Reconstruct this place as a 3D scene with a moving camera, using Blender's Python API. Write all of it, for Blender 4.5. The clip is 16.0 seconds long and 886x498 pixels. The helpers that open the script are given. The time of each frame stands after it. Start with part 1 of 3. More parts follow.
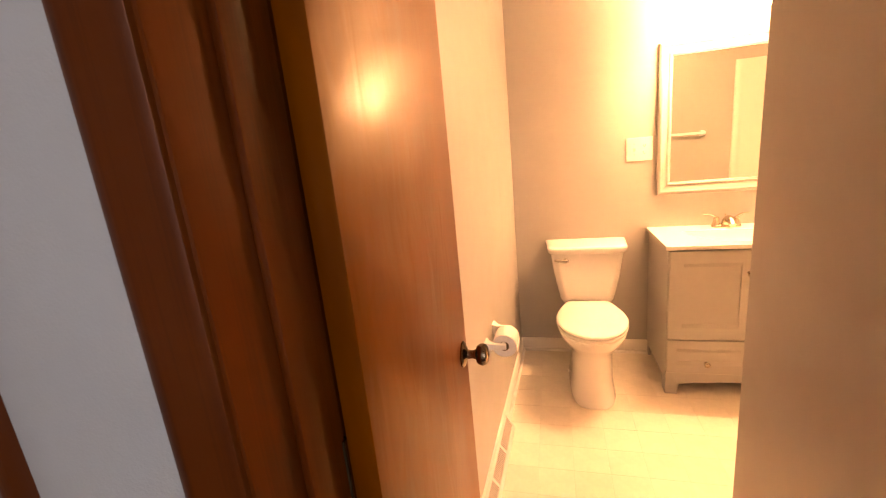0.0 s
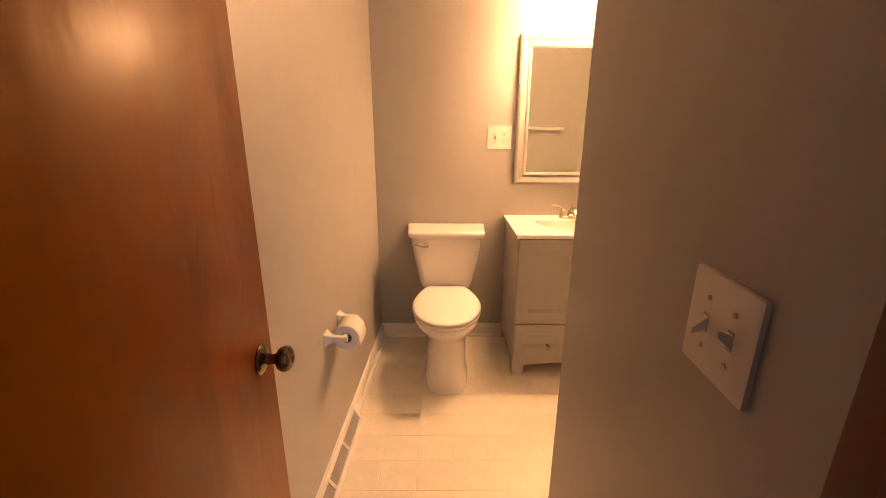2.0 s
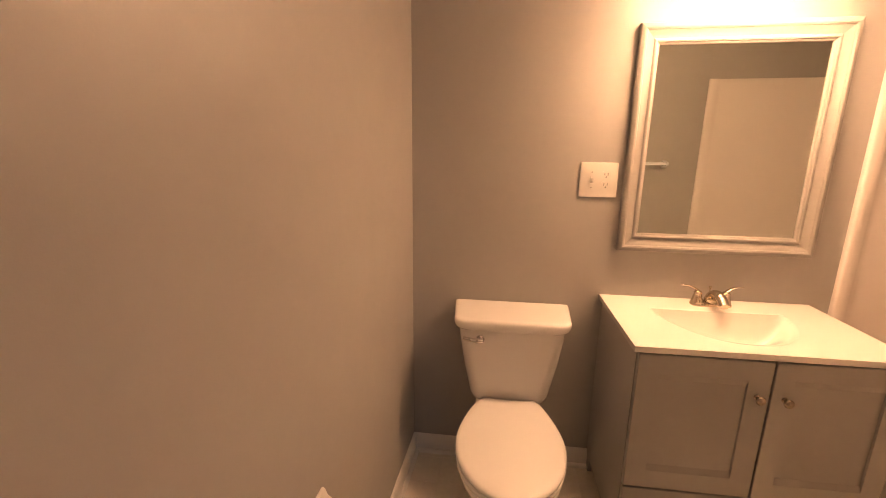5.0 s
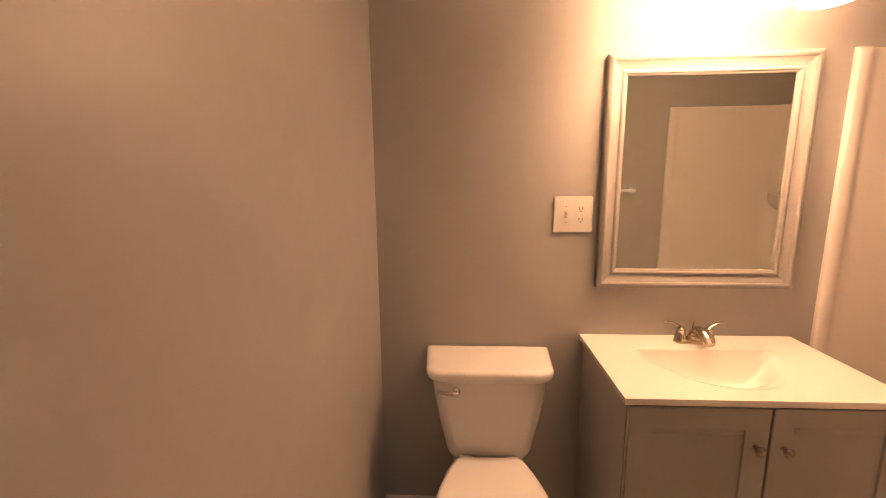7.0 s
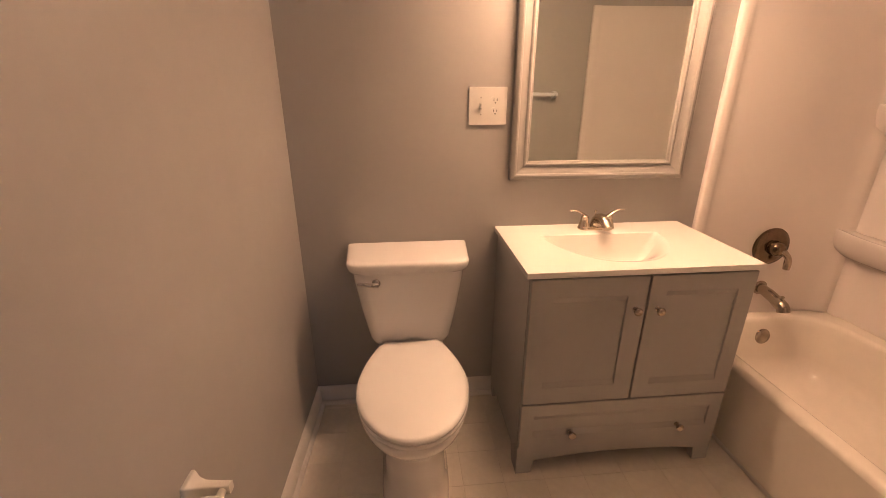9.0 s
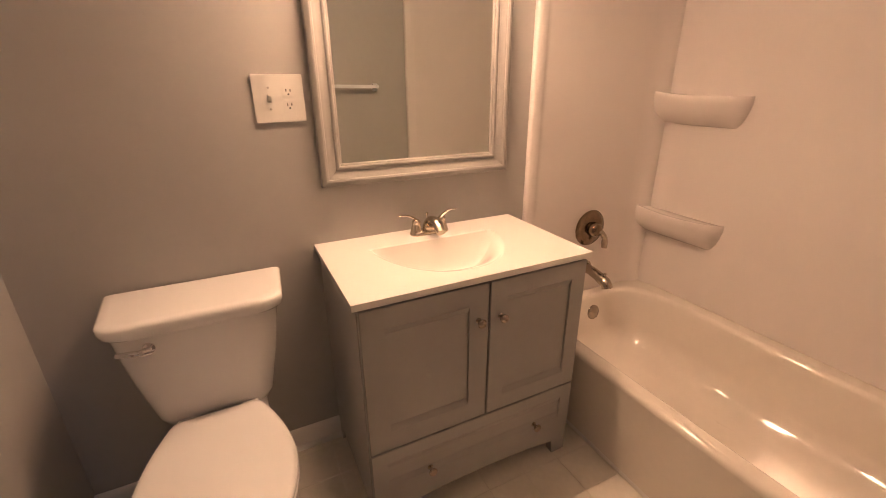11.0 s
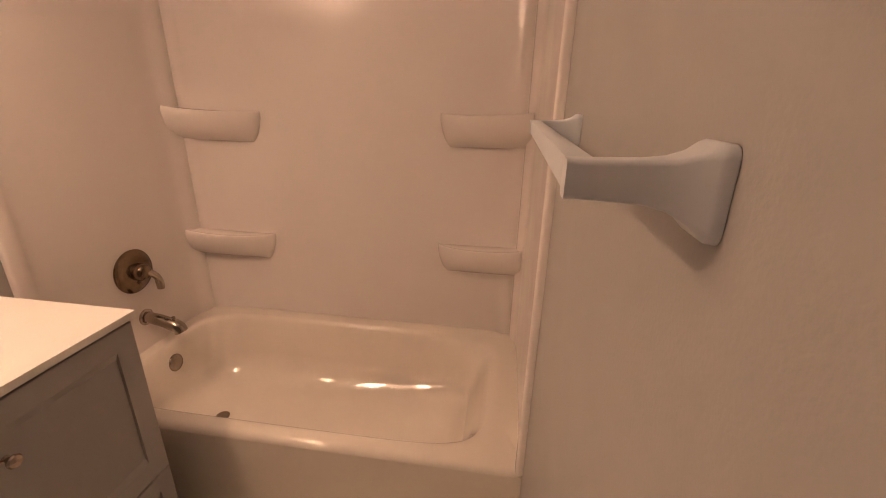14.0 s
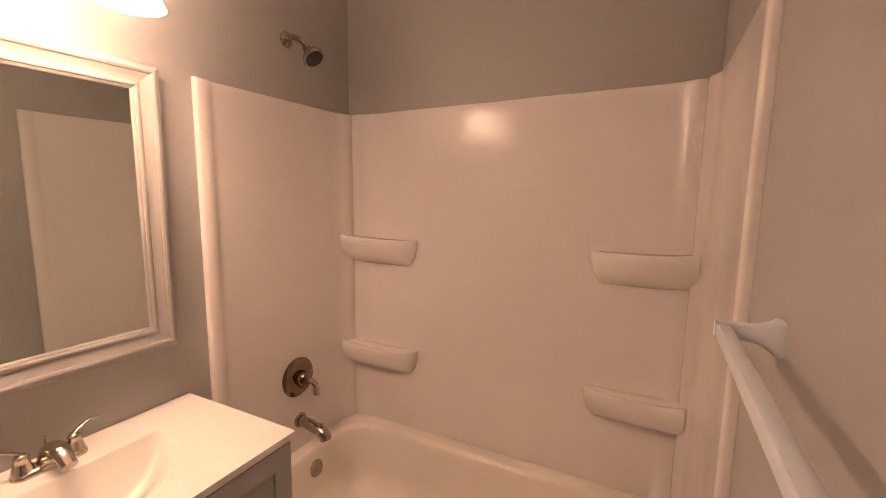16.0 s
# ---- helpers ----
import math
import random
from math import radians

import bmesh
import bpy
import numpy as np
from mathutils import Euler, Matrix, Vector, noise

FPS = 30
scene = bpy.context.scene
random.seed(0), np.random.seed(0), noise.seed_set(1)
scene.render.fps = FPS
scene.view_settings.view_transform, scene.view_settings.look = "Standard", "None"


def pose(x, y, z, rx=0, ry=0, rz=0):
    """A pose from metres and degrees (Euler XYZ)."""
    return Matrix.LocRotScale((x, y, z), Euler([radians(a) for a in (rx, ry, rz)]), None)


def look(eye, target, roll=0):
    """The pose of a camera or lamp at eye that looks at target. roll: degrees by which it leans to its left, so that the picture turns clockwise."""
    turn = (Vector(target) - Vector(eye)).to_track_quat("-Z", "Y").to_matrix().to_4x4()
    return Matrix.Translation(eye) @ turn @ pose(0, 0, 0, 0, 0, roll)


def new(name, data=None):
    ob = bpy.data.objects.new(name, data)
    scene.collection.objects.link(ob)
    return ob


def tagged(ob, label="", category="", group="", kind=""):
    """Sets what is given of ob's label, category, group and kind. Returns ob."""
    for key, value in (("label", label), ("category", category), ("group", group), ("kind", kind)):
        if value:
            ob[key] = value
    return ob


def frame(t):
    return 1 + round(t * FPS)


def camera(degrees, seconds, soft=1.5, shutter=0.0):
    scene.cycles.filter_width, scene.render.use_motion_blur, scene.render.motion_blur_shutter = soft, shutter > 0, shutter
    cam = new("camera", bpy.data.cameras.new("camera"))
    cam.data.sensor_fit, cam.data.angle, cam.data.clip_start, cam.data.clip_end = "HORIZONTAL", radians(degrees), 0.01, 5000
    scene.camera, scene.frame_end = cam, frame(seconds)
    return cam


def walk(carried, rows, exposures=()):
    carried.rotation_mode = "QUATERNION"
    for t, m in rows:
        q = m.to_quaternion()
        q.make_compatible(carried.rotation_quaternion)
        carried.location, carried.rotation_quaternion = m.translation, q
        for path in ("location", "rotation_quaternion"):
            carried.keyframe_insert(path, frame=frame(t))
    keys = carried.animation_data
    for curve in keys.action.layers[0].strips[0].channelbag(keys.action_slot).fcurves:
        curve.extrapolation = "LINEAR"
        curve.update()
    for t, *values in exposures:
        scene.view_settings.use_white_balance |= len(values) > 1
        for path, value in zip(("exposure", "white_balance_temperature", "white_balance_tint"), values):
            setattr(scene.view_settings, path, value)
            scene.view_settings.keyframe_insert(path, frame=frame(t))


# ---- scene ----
cam = camera(92.9, 16.0, soft=0.85, shutter=0.1)
PATH = [
    (0, (0.255, -2.743, 1.431), (-0.263, -0.87, 0.961), -5.7),
    (0.2, (0.3, -2.746, 1.433), (-0.052, -0.836, 0.957), -4.7),
    (0.5, (0.351, -2.726, 1.434), (0.228, -0.794, 0.93), -4.3),
    (1, (0.391, -2.691, 1.438), (0.396, -0.747, 0.968), -2.2),
    (1.5, (0.405, -2.657, 1.426), (0.427, -0.722, 0.922), -0.9),
    (2, (0.396, -2.584, 1.402), (0.408, -0.671, 0.817), 0.2),
    (2.5, (0.369, -2.453, 1.379), (0.536, -0.557, 0.763), 0.8),
    (3, (0.365, -2.343, 1.387), (0.641, -0.459, 0.776), 1.0),
    (3.5, (0.365, -2.149, 1.369), (0.487, -0.213, 0.879), -0.1),
    (4, (0.393, -1.994, 1.388), (0.23, -0.053, 0.933), -0.6),
    (6.3, (0.294, -1.584, 1.448), (0.019, 0.339, 0.973), 0.5),
    (6.5, (0.306, -1.593, 1.455), (0.034, 0.347, 1.051), 0.2),
    (7, (0.342, -1.6, 1.462), (0.237, 0.365, 1.108), -0.5),
    (7.5, (0.38, -1.602, 1.448), (0.484, 0.35, 1.026), -0.4),
    (8, (0.389, -1.618, 1.394), (0.542, 0.307, 0.873), -0.3),
    (8.5, (0.4, -1.628, 1.399), (0.568, 0.251, 0.736), -0.0),
    (8.7, (0.408, -1.637, 1.369), (0.575, 0.233, 0.68), -0.0),
    (10.8, (0.561, -1.451, 1.352), (1.264, 0.259, 0.589), -0.4),
    (11, (0.593, -1.406, 1.341), (1.415, 0.266, 0.614), -0.4),
    (11.5, (0.656, -1.36, 1.313), (1.883, 0.014, 0.533), 3.5),
    (12, (0.665, -1.323, 1.303), (2.148, -0.276, 0.463), 1.7),
    (12.5, (0.684, -1.327, 1.293), (2.33, -0.575, 0.442), 2.9),
    (13, (0.71, -1.371, 1.303), (2.433, -0.877, 0.414), 2.6),
    (13.5, (0.727, -1.391, 1.33), (2.514, -1.108, 0.477), 4.2),
    (14, (0.743, -1.407, 1.38), (2.599, -1.146, 0.684), 1.3),
    (14.5, (0.748, -1.401, 1.425), (2.65, -1.096, 0.885), 1.5),
    (15, (0.759, -1.403, 1.474), (2.684, -0.982, 1.134), -0.5),
    (15.5, (0.759, -1.387, 1.5), (2.627, -0.723, 1.231), -0.9),
    (16, (0.77, -1.357, 1.515), (2.542, -0.47, 1.245), 0.7),
]
EXPOSURES = [
    (0.0, 1.97, 10500, 28), (0.6, 1.85, 10500, 27), (1.0, 1.60, 10100, 26), (1.5, 1.38, 9500, 25), (2.0, 1.08, 9050, 22), (2.5, 1.0, 8650, 21), (3.0, 1.03, 8250, 20), (3.5, 1.03, 7950, 20), (4.0, 0.62, 7750, 20),
    (6.5, 0.25, 7500, 23), (7.0, 0.18, 7400, 23), (8.0, 0.25, 6800, 21), (8.5, 0.26, 6600, 20), (11.0, 0.12, 6150, 16), (12.0, -0.18, 6100, 17), (12.5, -0.28, 6100, 18), (13.0, -0.24, 6100, 18), (13.5, -0.23, 6050, 19), (14.5, -0.16, 5950, 17), (16.0, -0.09, 5850, 18),
]
walk(cam, [(t, look(e, a, r)) for t, e, a, r in PATH], EXPOSURES)
LAMP_S, BULB_S, HALL_W = 31.0, 235.0, 5.0


# ---------- world and lights ----------
world = bpy.data.worlds.new("world")
scene.world = world
world.use_nodes = True
wn = world.node_tree
sky = wn.nodes.new("ShaderNodeTexSky")
sky.sky_type = "NISHITA"
sky.sun_disc = False
sky.sun_elevation, sky.sun_rotation = radians(35), radians(200)
wn.links.new(sky.outputs[0], wn.nodes["Background"].inputs[0])
wn.nodes["Background"].inputs[1].default_value = 0.1

sun = new("sun", bpy.data.lights.new("sun", "SUN"))
sun.data.energy, sun.data.angle, sun.data.color = 2.0, radians(0.5), (1.0, 0.95, 0.88)
sun.matrix_world = pose(0, 0, 6, 55, 0, 160)

# daylight in the hall window's opening
hall_light = new("hall_window_light", bpy.data.lights.new("hall_window_light", "AREA"))
hall_light.data.shape, hall_light.data.size, hall_light.data.size_y = "RECTANGLE", 0.55, 1.1
hall_light.data.energy, hall_light.data.color = HALL_W, (0.62, 0.79, 1.0)
hall_light.matrix_world = look((1.2, -4.36, 1.52), (-0.2, -2.5, 1.3))

BULB = (1.0, 0.60, 0.34)


# ---------- materials ----------
def material(name, colour, rough=0.5, metal=0.0, grain=0.0, grain_scale=60.0, stain=0.0, stain_scale=3.0,
             bump=0.0, bump_scale=200.0, coat=0.0, rough_var=0.0, random_var=0.0, emit=0.0, emit_colour=None,
             stretch=(1, 1, 1), specular=0.5):
    m = bpy.data.materials.new(name)
    m.use_nodes = True
    n, l = m.node_tree.nodes, m.node_tree.links
    b = n["Principled BSDF"]
    b.inputs["Roughness"].default_value, b.inputs["Metallic"].default_value = rough, metal
    b.inputs["Coat Weight"].default_value = coat
    b.inputs["Coat Roughness"].default_value = 0.08
    b.inputs["Specular IOR Level"].default_value = specular
    geo = n.new("ShaderNodeTexCoord")
    mp = n.new("ShaderNodeMapping")
    mp.inputs["Scale"].default_value = stretch
    l.new(geo.outputs["Object"], mp.inputs["Vector"])

    def noise_tex(scale, detail=4.0):
        t = n.new("ShaderNodeTexNoise")
        t.inputs["Scale"].default_value, t.inputs["Detail"].default_value = scale, detail
        l.new(mp.outputs[0], t.inputs["Vector"])
        return t

    value = None
    for amount, scale in ((grain, grain_scale), (stain, stain_scale)):
        if amount:
            t = noise_tex(scale)
            r = n.new("ShaderNodeMapRange")
            r.inputs["From Min"].default_value, r.inputs["From Max"].default_value = 0.25, 0.75
            r.inputs["To Min"].default_value, r.inputs["To Max"].default_value = 1 - amount, 1 + amount
            l.new(t.outputs["Fac"], r.inputs["Value"])
            if value is None:
                value = r.outputs[0]
            else:
                x = n.new("ShaderNodeMath")
                x.operation = "MULTIPLY"
                l.new(value, x.inputs[0]), l.new(r.outputs[0], x.inputs[1])
                value = x.outputs[0]
    if random_var:
        info = n.new("ShaderNodeObjectInfo")
        r = n.new("ShaderNodeMapRange")
        r.inputs["To Min"].default_value, r.inputs["To Max"].default_value = 1 - random_var, 1 + random_var
        l.new(info.outputs["Random"], r.inputs["Value"])
        if value is None:
            value = r.outputs[0]
        else:
            x = n.new("ShaderNodeMath")
            x.operation = "MULTIPLY"
            l.new(value, x.inputs[0]), l.new(r.outputs[0], x.inputs[1])
            value = x.outputs[0]
    b.inputs["Base Color"].default_value = (*colour, 1)
    if value is not None:
        s = n.new("ShaderNodeVectorMath")
        s.operation = "SCALE"
        s.inputs[0].default_value = colour
        l.new(value, s.inputs["Scale"])
        l.new(s.outputs[0], b.inputs["Base Color"])
    if rough_var:
        t = noise_tex(7.0)
        r = n.new("ShaderNodeMapRange")
        r.inputs["To Min"].default_value, r.inputs["To Max"].default_value = max(0, rough - rough_var), rough + rough_var
        l.new(t.outputs["Fac"], r.inputs["Value"]), l.new(r.outputs[0], b.inputs["Roughness"])
    if bump:
        t = noise_tex(bump_scale, 2.0)
        k = n.new("ShaderNodeBump")
        k.inputs["Strength"].default_value, k.inputs["Distance"].default_value = bump, 0.002
        l.new(t.outputs["Fac"], k.inputs["Height"]), l.new(k.outputs[0], b.inputs["Normal"])
    if emit:
        b.inputs["Emission Color"].default_value = (*(emit_colour or colour), 1)
        b.inputs["Emission Strength"].default_value = emit
    return m


def wood(name, dark, light, rough=0.36, coat=0.14,  across=9.0, along=0.5, figure=0.35, gloss=0.14, wave=0.0, specular=0.25, varnish=(1, 1, 1)):
    """Varnished wood with upright grain: fine streaks, broad bands and a few darker knots."""
    m = bpy.data.materials.new(name)
    m.use_nodes = True
    n, l = m.node_tree.nodes, m.node_tree.links
    b = n["Principled BSDF"]
    b.inputs["Specular IOR Level"].default_value = specular
    b.inputs["Specular Tint"].default_value = (*varnish, 1)
    b.inputs["Coat Weight"].default_value, b.inputs["Coat Roughness"].default_value = coat, gloss
    tc = n.new("ShaderNodeTexCoord")

    def streak(sx, sz, detail):
        mp = n.new("ShaderNodeMapping")
        mp.inputs["Scale"].default_value = (sx, sx, sz)
        t = n.new("ShaderNodeTexNoise")
        t.inputs["Scale"].default_value, t.inputs["Detail"].default_value = 1.0, detail
        t.inputs["Distortion"].default_value = 0.6
        l.new(tc.outputs["Object"], mp.inputs[0]), l.new(mp.outputs[0], t.inputs["Vector"])
        return t.outputs["Fac"]

    broad, fine = streak(across, along * 2, 5.0), streak(across * 14, along * 5, 3.0)
    blotch = streak(3.0, 1.6, 3.0)
    mix = n.new("ShaderNodeMath")
    mix.operation = "MULTIPLY_ADD"
    l.new(fine, mix.inputs[0])
    mix.inputs[1].default_value = figure
    l.new(broad, mix.inputs[2])
    mix2 = n.new("ShaderNodeMath")
    mix2.operation = "MULTIPLY_ADD"
    l.new(blotch, mix2.inputs[0])
    mix2.inputs[1].default_value = 0.7
    l.new(mix.outputs[0], mix2.inputs[2])
    ramp = n.new("ShaderNodeValToRGB")
    ramp.color_ramp.elements[0].position, ramp.color_ramp.elements[1].position = 0.6, 1.35
    ramp.color_ramp.elements[0].color, ramp.color_ramp.elements[1].color = (*dark, 1), (*light, 1)
    half = n.new("ShaderNodeMath")
    half.operation = "MULTIPLY"
    half.inputs[1].default_value = 1.0
    l.new(mix2.outputs[0], half.inputs[0])
    l.new(half.outputs[0], ramp.inputs[0]), l.new(ramp.outputs[0], b.inputs["Base Color"])
    ramp.color_ramp.elements[1].position = 1.0
    r = n.new("ShaderNodeMapRange")
    r.inputs["To Min"].default_value, r.inputs["To Max"].default_value = rough - 0.08, rough + 0.12
    l.new(blotch, r.inputs["Value"]), l.new(r.outputs[0], b.inputs["Roughness"])
    k = n.new("ShaderNodeBump")
    k.inputs["Strength"].default_value, k.inputs["Distance"].default_value = 0.2, 0.0006
    l.new(fine, k.inputs["Height"]), l.new(k.outputs[0], b.inputs["Normal"])
    if wave:
        w = n.new("ShaderNodeBump")
        w.inputs["Strength"].default_value, w.inputs["Distance"].default_value = wave, 0.01
        l.new(streak(15.0, 6.0, 2.0), w.inputs["Height"]), l.new(w.outputs[0], k.inputs["Normal"])
        l.new(w.outputs[0], b.inputs["Coat Normal"])
    return m


PAINT = material("grey wall paint", (0.395, 0.386, 0.372), 0.42, grain=0.015, grain_scale=25, stain=0.03, stain_scale=1.6, bump=0.10, bump_scale=260, rough_var=0.08)
HALL_PAINT = material("blue-grey wall paint", (0.60, 0.615, 0.65), 0.5, grain=0.015, grain_scale=25, stain=0.03, stain_scale=1.6, bump=0.25, bump_scale=260)
CEILING = material("white ceiling paint", (0.80, 0.79, 0.77), 0.8, grain=0.02, grain_scale=30, bump=0.4, bump_scale=120)
TRIM = material("white trim paint", (0.76, 0.74, 0.71), 0.35, stain=0.03, stain_scale=6, bump=0.1, bump_scale=90)
VINYL = material("cream vinyl tile", (0.75, 0.71, 0.63), 0.32, grain=0.035, grain_scale=45, stain=0.05, stain_scale=9, bump=0.15, bump_scale=160, random_var=0.025, rough_var=0.1)
GROUT = material("vinyl joint", (0.73, 0.69, 0.61), 0.5, grain=0.06, grain_scale=80)
PORCELAIN = material("white porcelain", (0.80, 0.79, 0.785), 0.08, coat=0.5, stain=0.012, stain_scale=4, specular=0.6)
SEAT = material("white plastic seat", (0.80, 0.79, 0.785), 0.25, stain=0.012, stain_scale=5)
BONE = material("bone enamel", (0.77, 0.72, 0.65), 0.06, coat=0.5, stain=0.02, stain_scale=5, grain=0.01, grain_scale=40)
ACRYLIC = material("white acrylic surround", (0.76, 0.715, 0.69), 0.19, coat=0.0, stain=0.02, stain_scale=2.5, rough_var=0.05, bump=0.06, bump_scale=45, specular=0.4)
CABINET = material("grey satin cabinet paint", (0.36, 0.355, 0.345), 0.38, grain=0.02, grain_scale=30, stain=0.04, stain_scale=4, bump=0.1, bump_scale=120)
CULTURED = material("white cultured marble", (0.80, 0.785, 0.75), 0.14, coat=0.3, stain=0.012, stain_scale=6)
NICKEL = material("brushed nickel", (0.42, 0.365, 0.30), 0.22, 1.0, grain=0.06, grain_scale=120, stretch=(1, 1, 6), rough_var=0.08)
FAUCET_MAT = material("satin champagne nickel", (0.62, 0.55, 0.45), 0.2, 1.0, grain=0.05, grain_scale=120)
DARKMETAL = material("aged bronze", (0.21, 0.155, 0.105), 0.18, 1.0, grain=0.1, grain_scale=50, stain=0.15, stain_scale=30)
CHROME = material("chrome", (0.72, 0.70, 0.67), 0.08, 1.0, stain=0.04, stain_scale=30)
PLASTIC = material("white plastic", (0.74, 0.72, 0.68), 0.3, stain=0.02, stain_scale=15)
SLOT = material("dark slot", (0.02, 0.018, 0.016), 0.6)
SCREW = material("painted screw", (0.45, 0.43, 0.40), 0.35, 0.3)
PAPER = material("white tissue paper", (0.80, 0.78, 0.75), 0.95, grain=0.03, grain_scale=90, bump=0.6, bump_scale=220)
CARD = material("brown card core", (0.20, 0.13, 0.08), 0.9, grain=0.1, grain_scale=60)
# off-white frame: base colour darkened to offset strong lamplight from just above
FRAME_MAT = material("satin off-white frame paint darkened for lamp", (0.31, 0.298, 0.284), 0.6, 0.0, stain=0.04, stain_scale=8, grain=0.02, grain_scale=60, specular=0.25)
TOWEL_MAT = material("white plastic towel bar", (0.68, 0.72, 0.78), 0.28, stain=0.03, stain_scale=15)
GRILLE = material("grey vent mesh", (0.50, 0.48, 0.455), 0.5, 0.0, grain=0.1, grain_scale=150)
BULB_GLOW = material("lit bulb glass", (0.9, 0.88, 0.84), 0.5, emit=BULB_S, emit_colour=BULB)
GLOW = material("lit frosted glass", (0.9, 0.88, 0.84), 0.5, emit=LAMP_S, emit_colour=BULB)
DOOR_WOOD = wood("amber varnished birch", (0.124, 0.021, 0.0006), (0.212, 0.048, 0.0011), 0.40, 0.22, 4.0, 0.6, 0.12, 0.25, 0.2, 0.3, (1.0, 0.58, 0.14))
CASING_WOOD = wood("dark varnished casing", (0.045, 0.007, 0.0006), (0.13, 0.024, 0.002), 0.32, 0.2, 22.0, 0.6, 0.3)
HALL_FLOOR = material("brown hall carpet", (0.16, 0.12, 0.09), 0.95, grain=0.25, grain_scale=150, stain=0.1, stain_scale=4, bump=1.0, bump_scale=300)

MIRROR = bpy.data.materials.new("silvered mirror")
MIRROR.use_nodes = True
mb = MIRROR.node_tree.nodes["Principled BSDF"]
mb.inputs["Base Color"].default_value = (0.71, 0.75, 0.72, 1)
mb.inputs["Metallic"].default_value, mb.inputs["Roughness"].default_value = 1.0, 0.015
GLASS = material("window glass", (0.9, 0.95, 1.0), 0.02)
GLASS.node_tree.nodes["Principled BSDF"].inputs["Transmission Weight"].default_value = 1.0


# ---------- mesh helpers ----------
def link(name, bm, mat, parent=None, label="", smooth=None):
    """Links a bmesh as one object. smooth: degrees under which edges are shaded smooth."""
    bmesh.ops.recalc_face_normals(bm, faces=bm.faces)
    me = bpy.data.meshes.new(name)
    if smooth is not None:
        lim = radians(smooth)
        for fc in bm.faces:
            fc.smooth = True
        for ed in bm.edges:
            ed.smooth = len(ed.link_faces) == 2 and ed.calc_face_angle(0.0) < lim
    bm.to_mesh(me)
    bm.free()
    me.materials.append(mat)
    ob = new(name, me)
    if parent:
        ob.parent = parent
    if label:
        ob["label"] = label
    return ob


def part(name, bm, mat, parent, label="", smooth=35):
    return link(name, bm, mat, parent, label, smooth)


def thing(name, label, category, at=(0, 0, 0), group=""):
    ob = new(name)
    ob.empty_display_size = 0.05
    ob.location = at
    return tagged(ob, label, category, group)


def structure(name, bm, mat, label="", smooth=None):
    return tagged(link(name, bm, mat, None, "", smooth), label, "", "", "structure")


def box(x0, y0, z0, x1, y1, z1, bevel=0.0, seg=2, bm=None, m=None):
    b = bm or bmesh.new()
    r = bmesh.ops.create_cube(b, size=1.0)
    bmesh.ops.scale(b, vec=(abs(x1 - x0), abs(y1 - y0), abs(z1 - z0)), verts=r["verts"])
    bmesh.ops.translate(b, vec=((x0 + x1) / 2, (y0 + y1) / 2, (z0 + z1) / 2), verts=r["verts"])
    if bevel:
        ed = list({e for v in r["verts"] for e in v.link_edges})
        bmesh.ops.bevel(b, geom=ed, offset=bevel, segments=seg, affect="EDGES", profile=0.5)
    if m is not None:
        bmesh.ops.transform(b, matrix=m, verts=b.verts)
    return b


def loft(rings, cap0=True, cap1=True, closed=True, bm=None):
    b = bm or bmesh.new()
    rows = [[b.verts.new(p) for p in r] for r in rings]
    n = len(rows[0])
    for a, c in zip(rows, rows[1:]):
        for i in range(n if closed else n - 1):
            j = (i + 1) % n
            b.faces.new((a[i], a[j], c[j], c[i]))
    if cap0:
        b.faces.new(rows[0][::-1])
    if cap1:
        b.faces.new(rows[-1])
    return b


def lathe(profile, m=None, n=28, cap0=True, cap1=True, bm=None):
    """profile: (radius, height) pairs, spun about z and then laid by m."""
    m = m or Matrix()
    rings = [[m @ Vector((r * math.cos(2 * math.pi * i / n), r * math.sin(2 * math.pi * i / n), h)) for i in range(n)] for r, h in profile]
    return loft(rings, cap0, cap1, True, bm)


def smooth_line(points, steps=6):
    """A Catmull-Rom line through points."""
    p = [Vector(q) for q in points]
    p = [p[0] * 2 - p[1]] + p + [p[-1] * 2 - p[-2]]
    out = []
    for i in range(1, len(p) - 2):
        for k in range(steps):
            t = k / steps
            a, b, c, d = p[i - 1], p[i], p[i + 1], p[i + 2]
            out.append(0.5 * (2 * b + (c - a) * t + (2 * a - 5 * b + 4 * c - d) * t * t + (3 * b - a - 3 * c + d) * t ** 3))
    return out + [p[-2]]


def tube(points, radii, n=14, flat=1.0, up=(0, 0, 1), bm=None):
    """A round bar along points; flat squeezes its section along up."""
    pts = [Vector(p) for p in points]
    rings = []
    for i, p in enumerate(pts):
        d = (pts[min(i + 1, len(pts) - 1)] - pts[max(i - 1, 0)]).normalized()
        s = d.cross(Vector(up))
        s = s.normalized() if s.length > 1e-4 else Vector((1, 0, 0))
        u = s.cross(d).normalized()
        r = radii[i] if isinstance(radii, (list, tuple)) else radii
        rings.append([p + s * (r * math.cos(2 * math.pi * k / n)) + u * (r * flat * math.sin(2 * math.pi * k / n)) for k in range(n)])
    return loft(rings, True, True, True, bm)


def prism(outline, h0, h1, m=None):
    """An outline in the plane, raised from h0 to h1 and laid by m."""
    m = m or Matrix()
    return loft([[m @ Vector((x, y, h)) for x, y in outline] for h in (h0, h1)])


